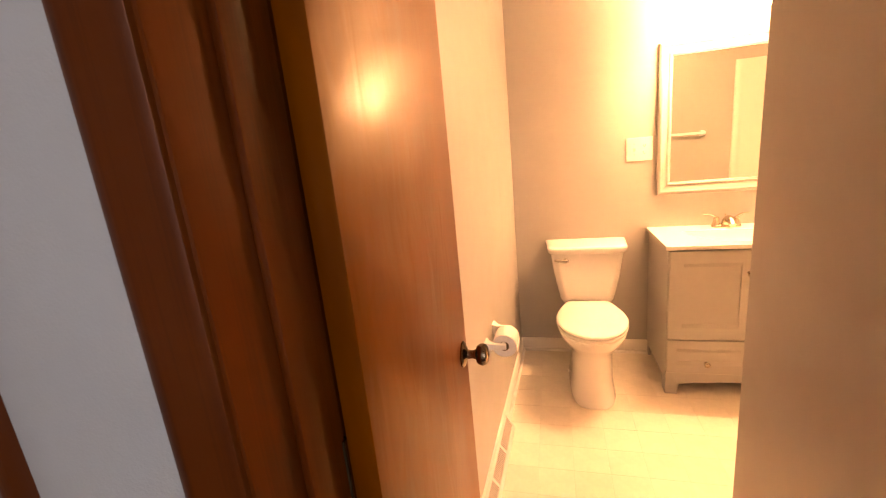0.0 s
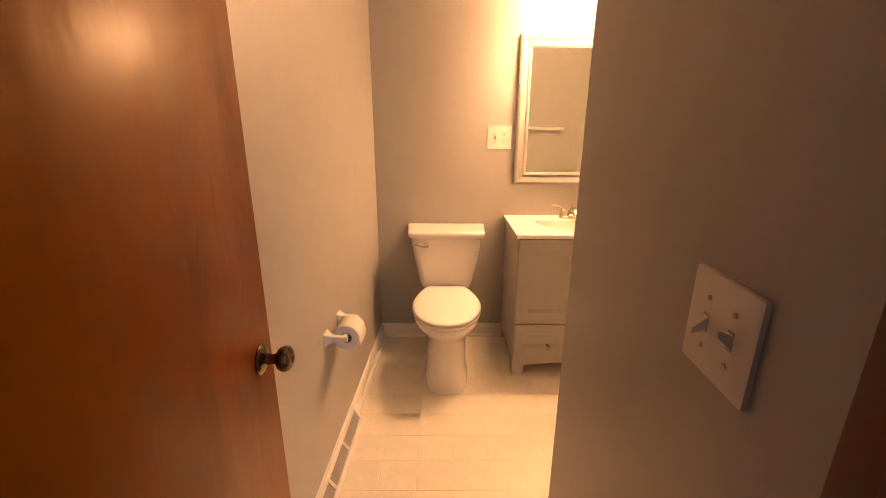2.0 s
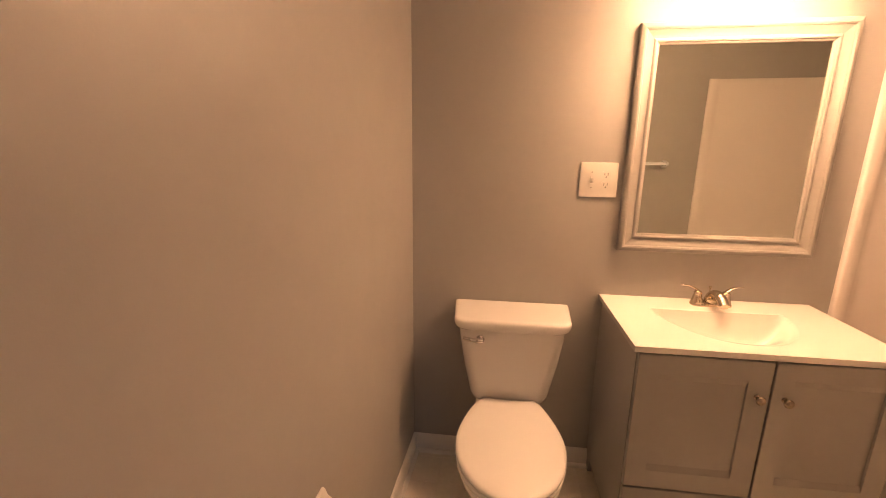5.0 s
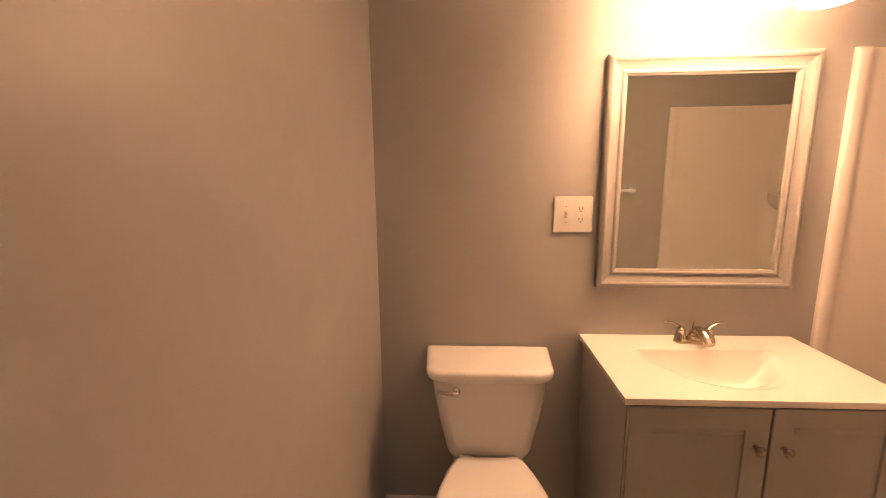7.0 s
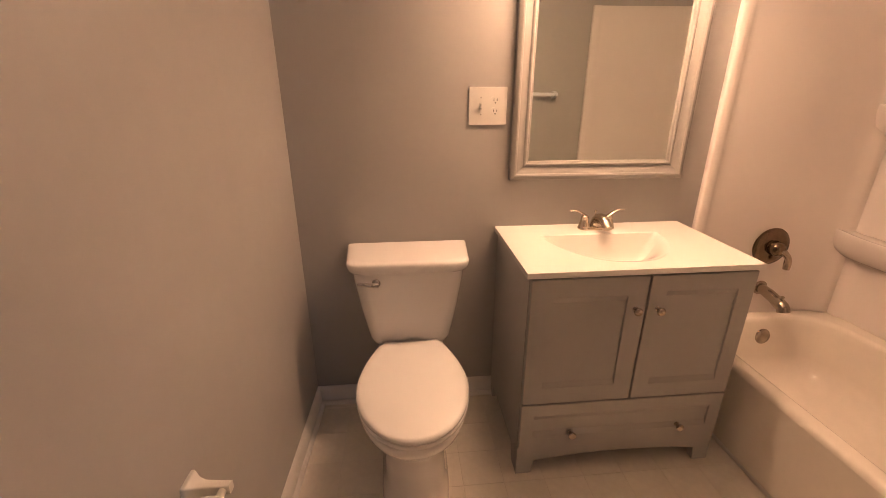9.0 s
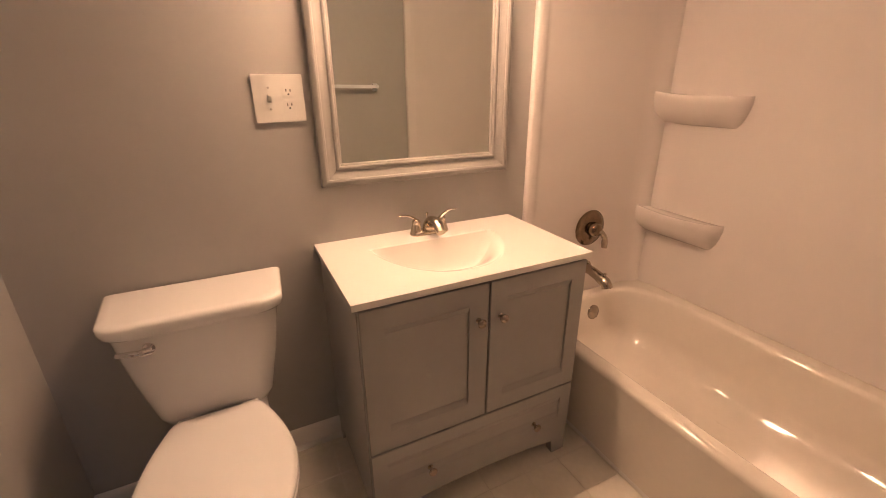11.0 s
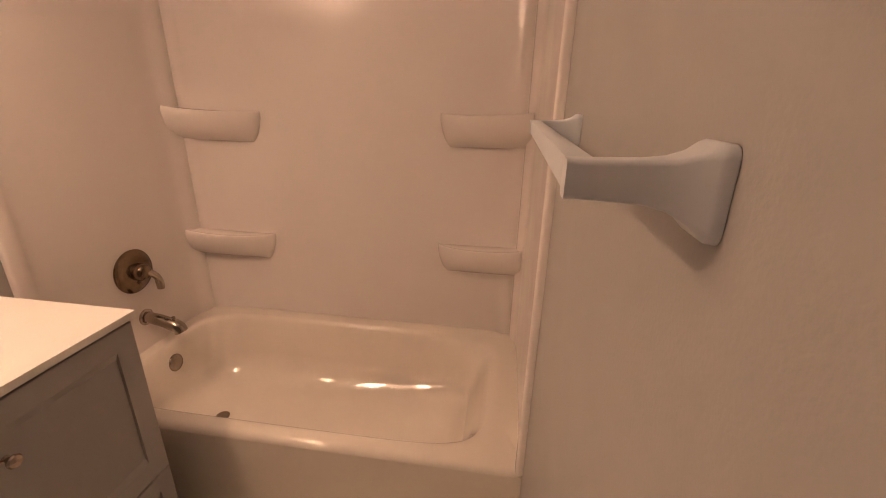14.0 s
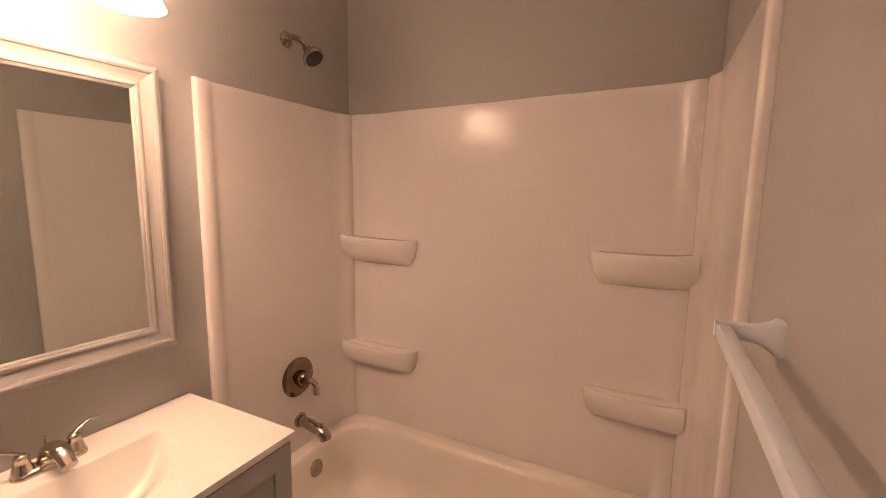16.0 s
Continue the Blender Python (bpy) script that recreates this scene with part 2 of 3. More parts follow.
def superellipse(cx, cy, a, b, z, n=48, e=2.4, back=None):
    """A ring; back: its own half-length towards +y."""
    out = []
    for i in range(n):
        t = 2 * math.pi * i / n
        c, s = math.cos(t), math.sin(t)
        x = a * math.copysign(abs(c) ** (2 / e), c)
        y = (b if s < 0 or back is None else back) * math.copysign(abs(s) ** (2 / e), s)
        out.append(Vector((cx + x, cy + y, z)))
    return out


def rounded_rect(w, h, r, n=6):
    out = []
    for cx, cy, a in ((w / 2 - r, h / 2 - r, 0), (-w / 2 + r, h / 2 - r, 90), (-w / 2 + r, -h / 2 + r, 180), (w / 2 - r, -h / 2 + r, 270)):
        for k in range(n + 1):
            t = radians(a + 90 * k / n)
            out.append((cx + r * math.cos(t), cy + r * math.sin(t)))
    return out


def wall_with_hole(axis, at0, at1, u0, u1, z1, hole=None):
    """A wall slab of real thickness; hole: (u0, u1, z0, z1) goes right through."""
    b = bmesh.new()

    def slab(a, c, z0, zz):
        if c - a > 1e-4 and zz - z0 > 1e-4:
            if axis == "y":
                box(a, at0, z0, c, at1, zz, bm=b)
            else:
                box(at0, a, z0, at1, c, zz, bm=b)
    if hole is None:
        slab(u0, u1, 0, z1)
    else:
        h0, h1, hz0, hz1 = hole
        slab(u0, h0, 0, z1), slab(h1, u1, 0, z1), slab(h0, h1, 0, hz0), slab(h0, h1, hz1, z1)
    return b


# ---------- the room ----------
H = 2.44
TUB_X0, TUB_X1, TUB_L, RIM = 1.675, 2.447, 1.52, 0.364
CORNER = (0.738, -1.544)
JAMB_Y = -2.297
HALL_Y = -2.486
SKEW = -2.3  # degrees by which the west wall is out of square


def on_west(d):
    """The point of the west wall d metres from the north corner."""
    return (d * math.sin(radians(SKEW)), -d * math.cos(radians(SKEW)))


structure("wall_north", box(-0.22, 0, 0, 2.62, 0.12, H), PAINT, "grey painted bathroom wall behind toilet and vanity")
structure("wall_west", prism([(-0.22, 0), (-0.22, JAMB_Y), on_west(-JAMB_Y), (0, 0)], 0, H), PAINT, "grey painted bathroom wall beside the toilet")
structure("wall_east", box(TUB_X1, -1.64, 0, 2.62, 0, H), PAINT, "grey painted wall above the tub surround")
# partition that stands between the entry and the tub: its two faces meet in one corner
structure("wall_south", prism([(0.6996, -2.371), CORNER, (0.78, -1.5335), (0.82, -1.5255), (0.86, -1.5198), (0.90, -1.5163), (0.95, -1.5148), (1.02, -1.5146), (1.68, -TUB_L), (TUB_X1, -TUB_L), (2.62, -TUB_L), (2.62, JAMB_Y)], 0, H), PAINT, "grey painted partition with towel bar and switch", 12)
structure("ceiling", box(-0.22, JAMB_Y, H, 2.62, 0.12, H + 0.1), CEILING, "white painted bathroom ceiling")
floor = structure("floor", box(-0.22, HALL_Y, -0.08, 2.62, 0.12, -0.0016), GROUT, "cream sheet vinyl floor with small square tiles")

# hall side of the door wall and the hall that the walk begins in
DOOR_X0, DOOR_X1, DOOR_H = -0.010, 0.640, 2.03
STRIKE_Y = -2.372
structure("wall_hall_north", wall_with_hole("y", HALL_Y, JAMB_Y - 0.004, -1.30, 2.0, H, (DOOR_X0 - 0.02, DOOR_X1 + 0.07, 0, DOOR_H + 0.02)), HALL_PAINT, "blue-grey painted hall wall round the bathroom door")
structure("wall_hall_west", box(-1.42, -4.4, 0, -1.30, HALL_Y, H), HALL_PAINT, "blue-grey painted hall side wall")
structure("wall_hall_south", wall_with_hole("y", -4.52, -4.4, -1.42, 2.0, H, (0.88, 1.52, 0.95, 2.1)), HALL_PAINT, "blue-grey painted hall end wall with a window")
structure("wall_hall_east", box(2.0, -4.52, 0, 2.12, JAMB_Y, H), HALL_PAINT, "blue-grey painted hall side wall")
structure("ceiling_hall", box(-1.42, -4.52, H, 2.12, JAMB_Y, H + 0.1), CEILING, "white painted hall ceiling")
structure("floor_hall", box(-1.42, -4.52, -0.08, 2.12, HALL_Y, 0.0), HALL_FLOOR, "brown hall carpet")
structure("ground", box(-60, -60, -0.6, 60, 60, -0.3), material("lawn", (0.06, 0.09, 0.03), 0.9, grain=0.3, grain_scale=8), "grass outside")

win = thing("window_1", "white framed hall window with clear glass", "window", (1.2, -4.46, 0.95))
win["kind"] = "structure"
win.rotation_euler = (0, 0, radians(90))
wb = bmesh.new()
for y0, y1, z0, z1 in ((-0.32, -0.27, 0, 1.15), (0.27, 0.32, 0, 1.15), (-0.27, 0.27, 0, 0.05), (-0.27, 0.27, 1.10, 1.15), (-0.27, 0.27, 0.56, 0.60)):
    box(-0.03, y0, z0, 0.03, y1, z1, bm=wb)
part("window_frame", wb, TRIM, win)
for z0, z1 in ((0.05, 0.56), (0.60, 1.10)):
    pane = part("pane", box(-0.003, -0.27, z0, 0.003, 0.27, z1), GLASS, win)
    pane.visible_shadow = False


# ---------- baseboards ----------
def baseboard(name, p0, p1, h=0.088, d=0.013):
    a, c = Vector((*p0, 0)), Vector((*p1, 0))
    u = (c - a).normalized()
    n = Vector((-u.y, u.x, 0))
    prof = [(0, 0), (d, 0), (d, h - 0.022), (d * 0.75, h - 0.012), (d * 0.45, h - 0.004), (0.002, h), (0, h)]
    return structure(name, loft([[q + n * s + Vector((0, 0, z)) for s, z in prof] for q in (a, c)]), TRIM, "white painted wooden baseboard", 30)


def shoe(name, p0, p1, r=0.016):
    a, c = Vector((*p0, 0)), Vector((*p1, 0))
    u = (c - a).normalized()
    n = Vector((-u.y, u.x, 0))
    prof = [(0, 0)] + [(r * math.cos(radians(t)), r * math.sin(radians(t))) for t in range(0, 91, 15)]
    return structure(name, loft([[q + n * s + Vector((0, 0, z)) for s, z in prof] for q in (a, c)]), TRIM, "white quarter-round floor trim", 40)


VENT_Y0, VENT_Y1 = -1.50, -0.87
baseboard("baseboard_north", (0.81, 0.0), (0.0, 0.0))
baseboard("baseboard_west", (0.0, 0.0), on_west(-VENT_Y1))
baseboard("baseboard_west", on_west(-VENT_Y0), on_west(2.28))
baseboard("baseboard_south", (0.92, -1.5145), (1.66, -TUB_L))
baseboard("baseboard_south", CORNER, (0.92, -1.5145))
baseboard("baseboard_entry", (0.703, JAMB_Y), CORNER)
shoe("trim_shoe", (0.81, -0.013), (0.013, -0.013))
shoe("trim_shoe", (0.013, -0.013), (on_west(-VENT_Y1)[0] + 0.013, on_west(-VENT_Y1)[1]))
shoe("trim_tub", (TUB_X0, -0.0), (TUB_X0, -1.515), 0.02)


# ---------- door frame, casings, door ----------
def upright(name, prof, z0, z1, parent, label=""):
    return part(name, loft([[Vector((x, y, z)) for x, y in prof] for z in (z0, z1)]), CASING_WOOD, parent, label, 40)


def casing_profile(x_in, x_out, y, out):
    """A moulded casing in plan, thicker at its outer edge; out: the way it stands off the wall."""
    s = 1 if x_out > x_in else -1
    w = abs(x_out - x_in)
    return [(x_in, y), (x_in, y + out * 0.008), (x_in + s * 0.006, y + out * 0.012), (x_in + s * w * 0.45, y + out * 0.014),
            (x_in + s * w * 0.7, y + out * 0.020), (x_out - s * 0.012, y + out * 0.021), (x_out - s * 0.003, y + out * 0.017), (x_out, y + out * 0.010), (x_out, y)]


frame_1 = thing("door_frame", "dark varnished wooden frame of the bathroom door", "door frame", (0, 0, 0))
frame_1["kind"] = "structure"
JY0, JY1 = HALL_Y - 0.002, JAMB_Y + 0.004
SY0, SY1 = -2.425, -2.362
part("jamb", box(DOOR_X0 - 0.019, JY0, 0, DOOR_X0, JY1, DOOR_H, 0.002), CASING_WOOD, frame_1)
part("jamb", box(DOOR_X1, JY0, 0, DOOR_X1 + 0.069, STRIKE_Y, DOOR_H, 0.002), CASING_WOOD, frame_1)
part("head_jamb", box(DOOR_X0 - 0.019, JY0, DOOR_H, DOOR_X1 + 0.069, JY1, DOOR_H + 0.019, 0.002), CASING_WOOD, frame_1)
part("door_stop", box(DOOR_X0, SY0, 0, DOOR_X0 + 0.011, SY1 + 0.009, DOOR_H, 0.003), CASING_WOOD, frame_1)
part("door_stop", box(DOOR_X1 - 0.011, SY0 - 0.035, 0, DOOR_X1, SY1 - 0.045, DOOR_H, 0.003), CASING_WOOD, frame_1)
part("door_stop", box(DOOR_X0 + 0.011, SY0, DOOR_H - 0.011, DOOR_X1 - 0.011, SY1, DOOR_H, 0.003), CASING_WOOD, frame_1)
CW = 0.064
upright("casing", casing_profile(DOOR_X0 - 0.004, DOOR_X0 - CW, HALL_Y, -1), 0, DOOR_H + 0.006, frame_1)
upright("casing", casing_profile(DOOR_X1 + 0.004, DOOR_X1 + CW, HALL_Y, -1), 0, DOOR_H + 0.006, frame_1)
part("head_casing", box(DOOR_X0 - CW, HALL_Y - 0.021, DOOR_H + 0.006, DOOR_X1 + CW, HALL_Y, DOOR_H + 0.066, 0.004), CASING_WOOD, frame_1)

frame_2 = thing("door_frame", "dark varnished wooden frame of a closed hall door", "door frame", (0, 0, 0))
frame_2["kind"] = "structure"
upright("casing", casing_profile(-0.365, -0.300, HALL_Y, -1), 0, DOOR_H + 0.006, frame_2)
upright("casing", casing_profile(-1.13, -1.215, HALL_Y, -1), 0, DOOR_H + 0.006, frame_2)
part("head_casing", box(-1.215, HALL_Y - 0.021, DOOR_H + 0.006, -0.300, HALL_Y, DOOR_H + 0.066, 0.004), CASING_WOOD, frame_2)
part("door_slab", box(-1.128, HALL_Y - 0.006, 0.012, -0.367, HALL_Y - 0.001, DOOR_H), CASING_WOOD, frame_2)

DOOR_W, DOOR_T = 0.61, 0.035
door = thing("door_1", "open flush door of amber varnished birch veneer", "door", (0.037, -2.350, 0.012))
door.rotation_euler = (0, 0, radians(92.0))
part("door_slab", box(0, 0, 0, DOOR_W, DOOR_T, DOOR_H - 0.018, 0.0015), DOOR_WOOD, door)
# knobs on both faces
KNOB = [(0.032, 0), (0.033, 0.003), (0.029, 0.007), (0.020, 0.010), (0.012, 0.014), (0.0105, 0.026), (0.013, 0.034), (0.022, 0.038),
        (0.0265, 0.045), (0.0275, 0.052), (0.025, 0.060), (0.018, 0.065), (0.009, 0.0665), (0.006, 0.064), (0.0005, 0.064)]
for face in (pose(DOOR_W - 0.062, -0.0005, 0.908, 90, 0, 0), pose(DOOR_W - 0.062, DOOR_T + 0.0005, 0.908, -90, 0, 0)):
    if face.to_translation().y > 0:
        short = [(r, h * 0.55) for r, h in KNOB[:8]] + [(0.001, 0.03)]
        part("door_knob", lathe(short, face), DARKMETAL, door, "aged bronze door knob")
    else:
        part("door_knob", lathe(KNOB, face), DARKMETAL, door, "aged bronze door knob")
part("latch_plate", box(DOOR_W, 0.006, 0.878, DOOR_W + 0.0015, 0.029, 0.938), DARKMETAL, door)
for z in (0.22, 1.0, 1.78):
    part("hinge", lathe([(0.006, 0), (0.006, 0.09)], pose(-0.004, DOOR_T + 0.004, z)), DARKMETAL, door)


# ---------- wall plates ----------
def toggle(parent, x, z, up, y=-0.0065):
    part("switch_toggle", loft([[Vector((x + sx * 0.0048, y, z + sz * 0.0085)) for sx, sz in ((-1, -1), (1, -1), (1, 1), (-1, 1))],
                                [Vector((x + sx * 0.0036, y - 0.0160, z + (0.010 if up else -0.010) + sz * 0.0035)) for sx, sz in ((-1, -1), (1, -1), (1, 1), (-1, 1))]]), PLASTIC, parent, "", 20)
    for s in (-1, 1):
        part("screw", lathe([(0.0032, 0), (0.0032, 0.0012), (0.001, 0.0016)], pose(x, y, z + s * 0.030, 90), 10), SCREW, parent)
    part("slot", box(x - 0.0052, y - 0.0004, z - 0.0115, x + 0.0052, y, z + 0.0115), SCREW, parent)


def plate(name, label, w, h):
    t = thing(name, label, "wall plate")
    b = loft([[Vector((x, 0, z)) for x, z in rounded_rect(w, h, 0.004, 3)], [Vector((x, -0.0058, z)) for x, z in rounded_rect(w, h, 0.004, 3)],
              [Vector((x, -0.0065, z)) for x, z in rounded_rect(w - 0.006, h - 0.006, 0.004, 3)]])
    part("plate", b, PLASTIC, t)
    return t


outlet = plate("outlet_plate", "white plastic wall plate with switch and socket", 0.142, 0.134)
outlet.location = (0.745, 0, 1.306)
toggle(outlet, -0.027, 0, True)
for dz in (0.0195, -0.0195):
    b = loft([[Vector((0.027 + x, y, dz + z)) for x, z in rounded_rect(0.034, 0.029, 0.010, 4)] for y in (-0.0065, -0.0085)])
    sock = part("socket", b, PLASTIC, outlet)
    for dx in (-0.006, 0.006):
        part("slot", box(0.027 + dx - 0.0012, -0.0090, dz - 0.002, 0.027 + dx + 0.0012, -0.0084, dz + 0.007), SLOT, sock)
    part("slot", lathe([(0.0025, 0), (0.0025, 0.0006)], pose(0.027, -0.0085, dz - 0.008, 90), 10), SLOT, sock)

switch = plate("switch_plate", "white plastic double light switch plate on wall", 0.118, 0.120)
switch.location = (0.7085, -2.167, 1.180)
switch.rotation_euler = (0, 0, radians(-90 - 2.67))
toggle(switch, -0.023, 0, False), toggle(switch, 0.023, 0, True)


# ---------- toilet ----------
TX = 0.430
toilet = thing("toilet", "white porcelain two-piece toilet with closed lid", "toilet", (TX, 0, 0))
pedestal = [(0.122, 0.285, -0.380, 0.0, 3.0), (0.124, 0.287, -0.380, 0.010, 3.0), (0.118, 0.278, -0.378, 0.03, 2.8), (0.113, 0.262, -0.375, 0.11, 2.6),
            (0.113, 0.252, -0.375, 0.20, 2.6), (0.115, 0.250, -0.378, 0.255, 2.5), (0.127, 0.257, -0.395, 0.300, 2.4), (0.155, 0.271, -0.420, 0.340, 2.3), (0.174, 0.280, -0.435, 0.372, 2.3), (0.181, 0.283, -0.437, 0.396, 2.3), (0.174, 0.278, -0.437, 0.405, 2.3)]
part("bowl", loft([superellipse(0, cy, a, b, z, 48, e) for a, b, cy, z, e in pedestal]), PORCELAIN, toilet, "", 60)
part("bowl_deck", box(-0.135, -0.30, 0.30, 0.135, -0.035, 0.402, 0.022, 4), PORCELAIN, toilet, "", 60)


def seat_ring(z, grow):
    """The seat in plan: an egg that tapers straight towards its hinges."""
    half = [(-0.468 - 0.258 * math.cos(radians(t)), 0.187 * math.sin(radians(t))) for t in range(0, 91, 6)]
    half += [(-0.468 + 0.252 * k / 10, 0.187 - 0.072 * (k / 10) ** 1.7) for k in range(1, 10)]
    half += [(-0.226, 0.117), (-0.218, 0.108), (-0.215, 0.095)]
    cy, sx, sy = -0.468, 1 + grow / 0.187, 1 + grow / 0.256
    right = [Vector((x * sx, cy + (y - cy) * sy, z)) for y, x in half]
    left = [Vector((-p.x, p.y, p.z)) for p in right[1:]][::-1]
    return right + left


part("seat", loft([seat_ring(z, g) for z, g in ((0.407, -0.006), (0.411, -0.001), (0.420, 0.0), (0.424, -0.004))]), SEAT, toilet, "", 60)
part("lid", loft([seat_ring(z, g) for z, g in ((0.426, -0.006), (0.430, -0.001), (0.438, 0.0), (0.444, -0.004), (0.447, -0.014), (0.4485, -0.04), (0.449, -0.09))]), SEAT, toilet, "closed white plastic lid", 60)
for s in (-1, 1):
    part("hinge_cap", box(s * 0.085 - 0.025, -0.225, 0.405, s * 0.085 + 0.025, -0.19, 0.437, 0.008, 3), SEAT, toilet)
    part("bolt_cap", lathe([(0.014, 0), (0.014, 0.008), (0.010, 0.015), (0.002, 0.018)], pose(s * 0.115, -0.30, 0.008), 14), PORCELAIN, toilet)


def tank_ring(w, y0, y1, z, r=0.045):
    return [Vector((x, (y0 + y1) / 2 + y, z)) for x, y in rounded_rect(w, y1 - y0, r, 6)]


tank = part("tank", loft([tank_ring(0.20, -0.170, -0.05, 0.401, 0.04), tank_ring(0.21, -0.175, -0.04, 0.412, 0.04), tank_ring(0.270, -0.195, -0.03, 0.413, 0.05), tank_ring(0.302, -0.201, -0.022, 0.422, 0.05), tank_ring(0.322, -0.204, -0.020, 0.445, 0.05),
                          tank_ring(0.375, -0.212, -0.018, 0.58, 0.05), tank_ring(0.408, -0.218, -0.016, 0.69, 0.05), tank_ring(0.418, -0.220, -0.016, 0.738, 0.05)]), PORCELAIN, toilet, "", 50)


def lid_ring(grow, z):
    """The tank lid in plan: straight back, rounded front corners."""
    w, y0, y1 = 0.478 + 2 * grow, -0.238 - grow, -0.008
    out = []
    for k in range(9):
        t = radians(180 + 90 * k / 8)
        out.append(Vector((-w / 2 + 0.089 + 0.075 * math.cos(t), y0 + 0.055 + 0.055 * math.sin(t), z)))
    for k in range(9):
        t = radians(270 + 90 * k / 8)
        out.append(Vector((w / 2 - 0.089 + 0.075 * math.cos(t), y0 + 0.055 + 0.055 * math.sin(t), z)))
    return out + [Vector((w / 2, y1, z)), Vector((-w / 2, y1, z))]


part("tank_lid", loft([lid_ring(-0.016, 0.7375), lid_ring(-0.004, 0.739), lid_ring(-0.001, 0.744), lid_ring(0.002, 0.758), lid_ring(0.002, 0.771), lid_ring(-0.001, 0.777), lid_ring(-0.008, 0.781), lid_ring(-0.025, 0.782)]), PORCELAIN, toilet, "", 50)
lever = part("flush_lever", tube(smooth_line([(-0.112, -0.236, 0.700), (-0.135, -0.240, 0.701), (-0.160, -0.240, 0.704), (-0.186, -0.236, 0.706)]), [0.013] * 6 + [0.010] * 7 + [0.009] * 6, 12, 0.75), CHROME, toilet, "chrome flush lever")
part("pivot", lathe([(0.016, 0), (0.016, 0.006), (0.010, 0.012), (0.009, 0.022)], pose(-0.120, -0.2165, 0.700, 90), 16), CHROME, lever)
supply = part("supply_hose", tube(smooth_line([(-0.10, -0.10, 0.41), (-0.135, -0.09, 0.33), (-0.17, -0.06, 0.24), (-0.17, -0.03, 0.20)]), 0.006, 10), CHROME, toilet)

# ---------- vanity ----------
VX0, VX1, VD, VZ = 0.807, 1.574, 0.460, 0.814
vanity = thing("vanity_cabinet", "grey painted vanity cabinet with two doors and drawer", "cabinet", (0, 0, 0))
side = [(0, 0), (0, VZ), (-VD, VZ), (-VD, 0), (-VD + 0.055, 0), (-VD + 0.075, 0.07), (-0.06, 0.07), (-0.04, 0)]
for x0, x1 in ((VX0, VX0 + 0.016), (VX1 - 0.016, VX1)):
    part("side_panel", loft([[Vector((x, y, z)) for y, z in side] for x in (x0, x1)]), CABINET, vanity, "", None)
part("back_panel", box(VX0 + 0.016, -0.012, 0.07, VX1 - 0.016, -0.002, VZ), CABINET, vanity)
part("bottom_panel", box(VX0 + 0.016, -VD + 0.02, 0.10, VX1 - 0.016, -0.012, 0.116), CABINET, vanity)
part("top_rail", box(VX0 + 0.016, -VD, 0.78, VX1 - 0.016, -VD + 0.018, VZ), CABINET, vanity)
part("mid_rail", box(VX0 + 0.016, -VD + 0.001, 0.31, VX1 - 0.016, -VD + 0.018, 0.345), CABINET, vanity)
# the apron under the drawer: two feet and a shallow arch
arch = [(VX0, 0.0), (VX0 + 0.058, 0.0), (VX0 + 0.066, 0.060)]
arch += [(VX0 + 0.066 + (VX1 - VX0 - 0.132) * k / 12, 0.060 + 0.020 * math.sin(math.pi * k / 12) ** 0.8) for k in range(1, 12)]
arch += [(VX1 - 0.066, 0.060), (VX1 - 0.058, 0.0), (VX1, 0.0), (VX1, 0.127), (VX0, 0.127)]
part("apron", prism(arch, VD - 0.018, VD + 0.014, pose(0, 0, 0, 90)), CABINET, vanity, "", None)


def shaker(name, x0, x1, z0, z1, stile, parent):
    """A framed front: proud stiles and rails round a sunk panel, square at the sides and ramped above and below."""
    y = -VD - 0.002
    t = 0.018
    b = bmesh.new()

    def ring(ins, yy, ramp=0.0):
        zi = ins + ramp
        return [b.verts.new((x0 + ins, yy, z0 + zi)), b.verts.new((x1 - ins, yy, z0 + zi)), b.verts.new((x1 - ins, yy, z1 - zi)), b.verts.new((x0 + ins, yy, z1 - zi))]
    rows = [ring(0, y), ring(0, y - t + 0.002), ring(0.002, y - t), ring(stile, y - t), ring(stile + 0.0006, y - t + 0.008, 0.02)]
    for a, c in zip(rows, rows[1:]):
        for i in range(4):
            b.faces.new((a[i], a[(i + 1) % 4], c[(i + 1) % 4], c[i]))
    b.faces.new(rows[-1])
    b.faces.new(rows[0][::-1])
    return part(name, b, CABINET, parent, "", None)


KN = [(0.009, 0), (0.009, 0.002), (0.005, 0.005), (0.0045, 0.013), (0.008, 0.016), (0.0135, 0.019), (0.0145, 0.023), (0.012, 0.027), (0.005, 0.029), (0.0004, 0.0292)]


def knob(parent, x, z):
    part("knob", lathe(KN, pose(x, -VD - 0.019, z, 90), 18), NICKEL, parent, "brushed nickel knob")


XM = 1.202
d1 = shaker("cabinet_door", VX0 + 0.002, XM - 0.003, 0.326, 0.808, 0.066, vanity)
knob(d1, 1.164, 0.690)
d2 = shaker("cabinet_door", XM + 0.003, VX1 - 0.002, 0.326, 0.808, 0.058, vanity)
knob(d2, 1.242, 0.687)
d3 = shaker("drawer_front", VX0 + 0.002, VX1 - 0.002, 0.130, 0.320, 0.048, vanity)
knob(d3, 0.998, 0.192), knob(d3, 1.410, 0.191)


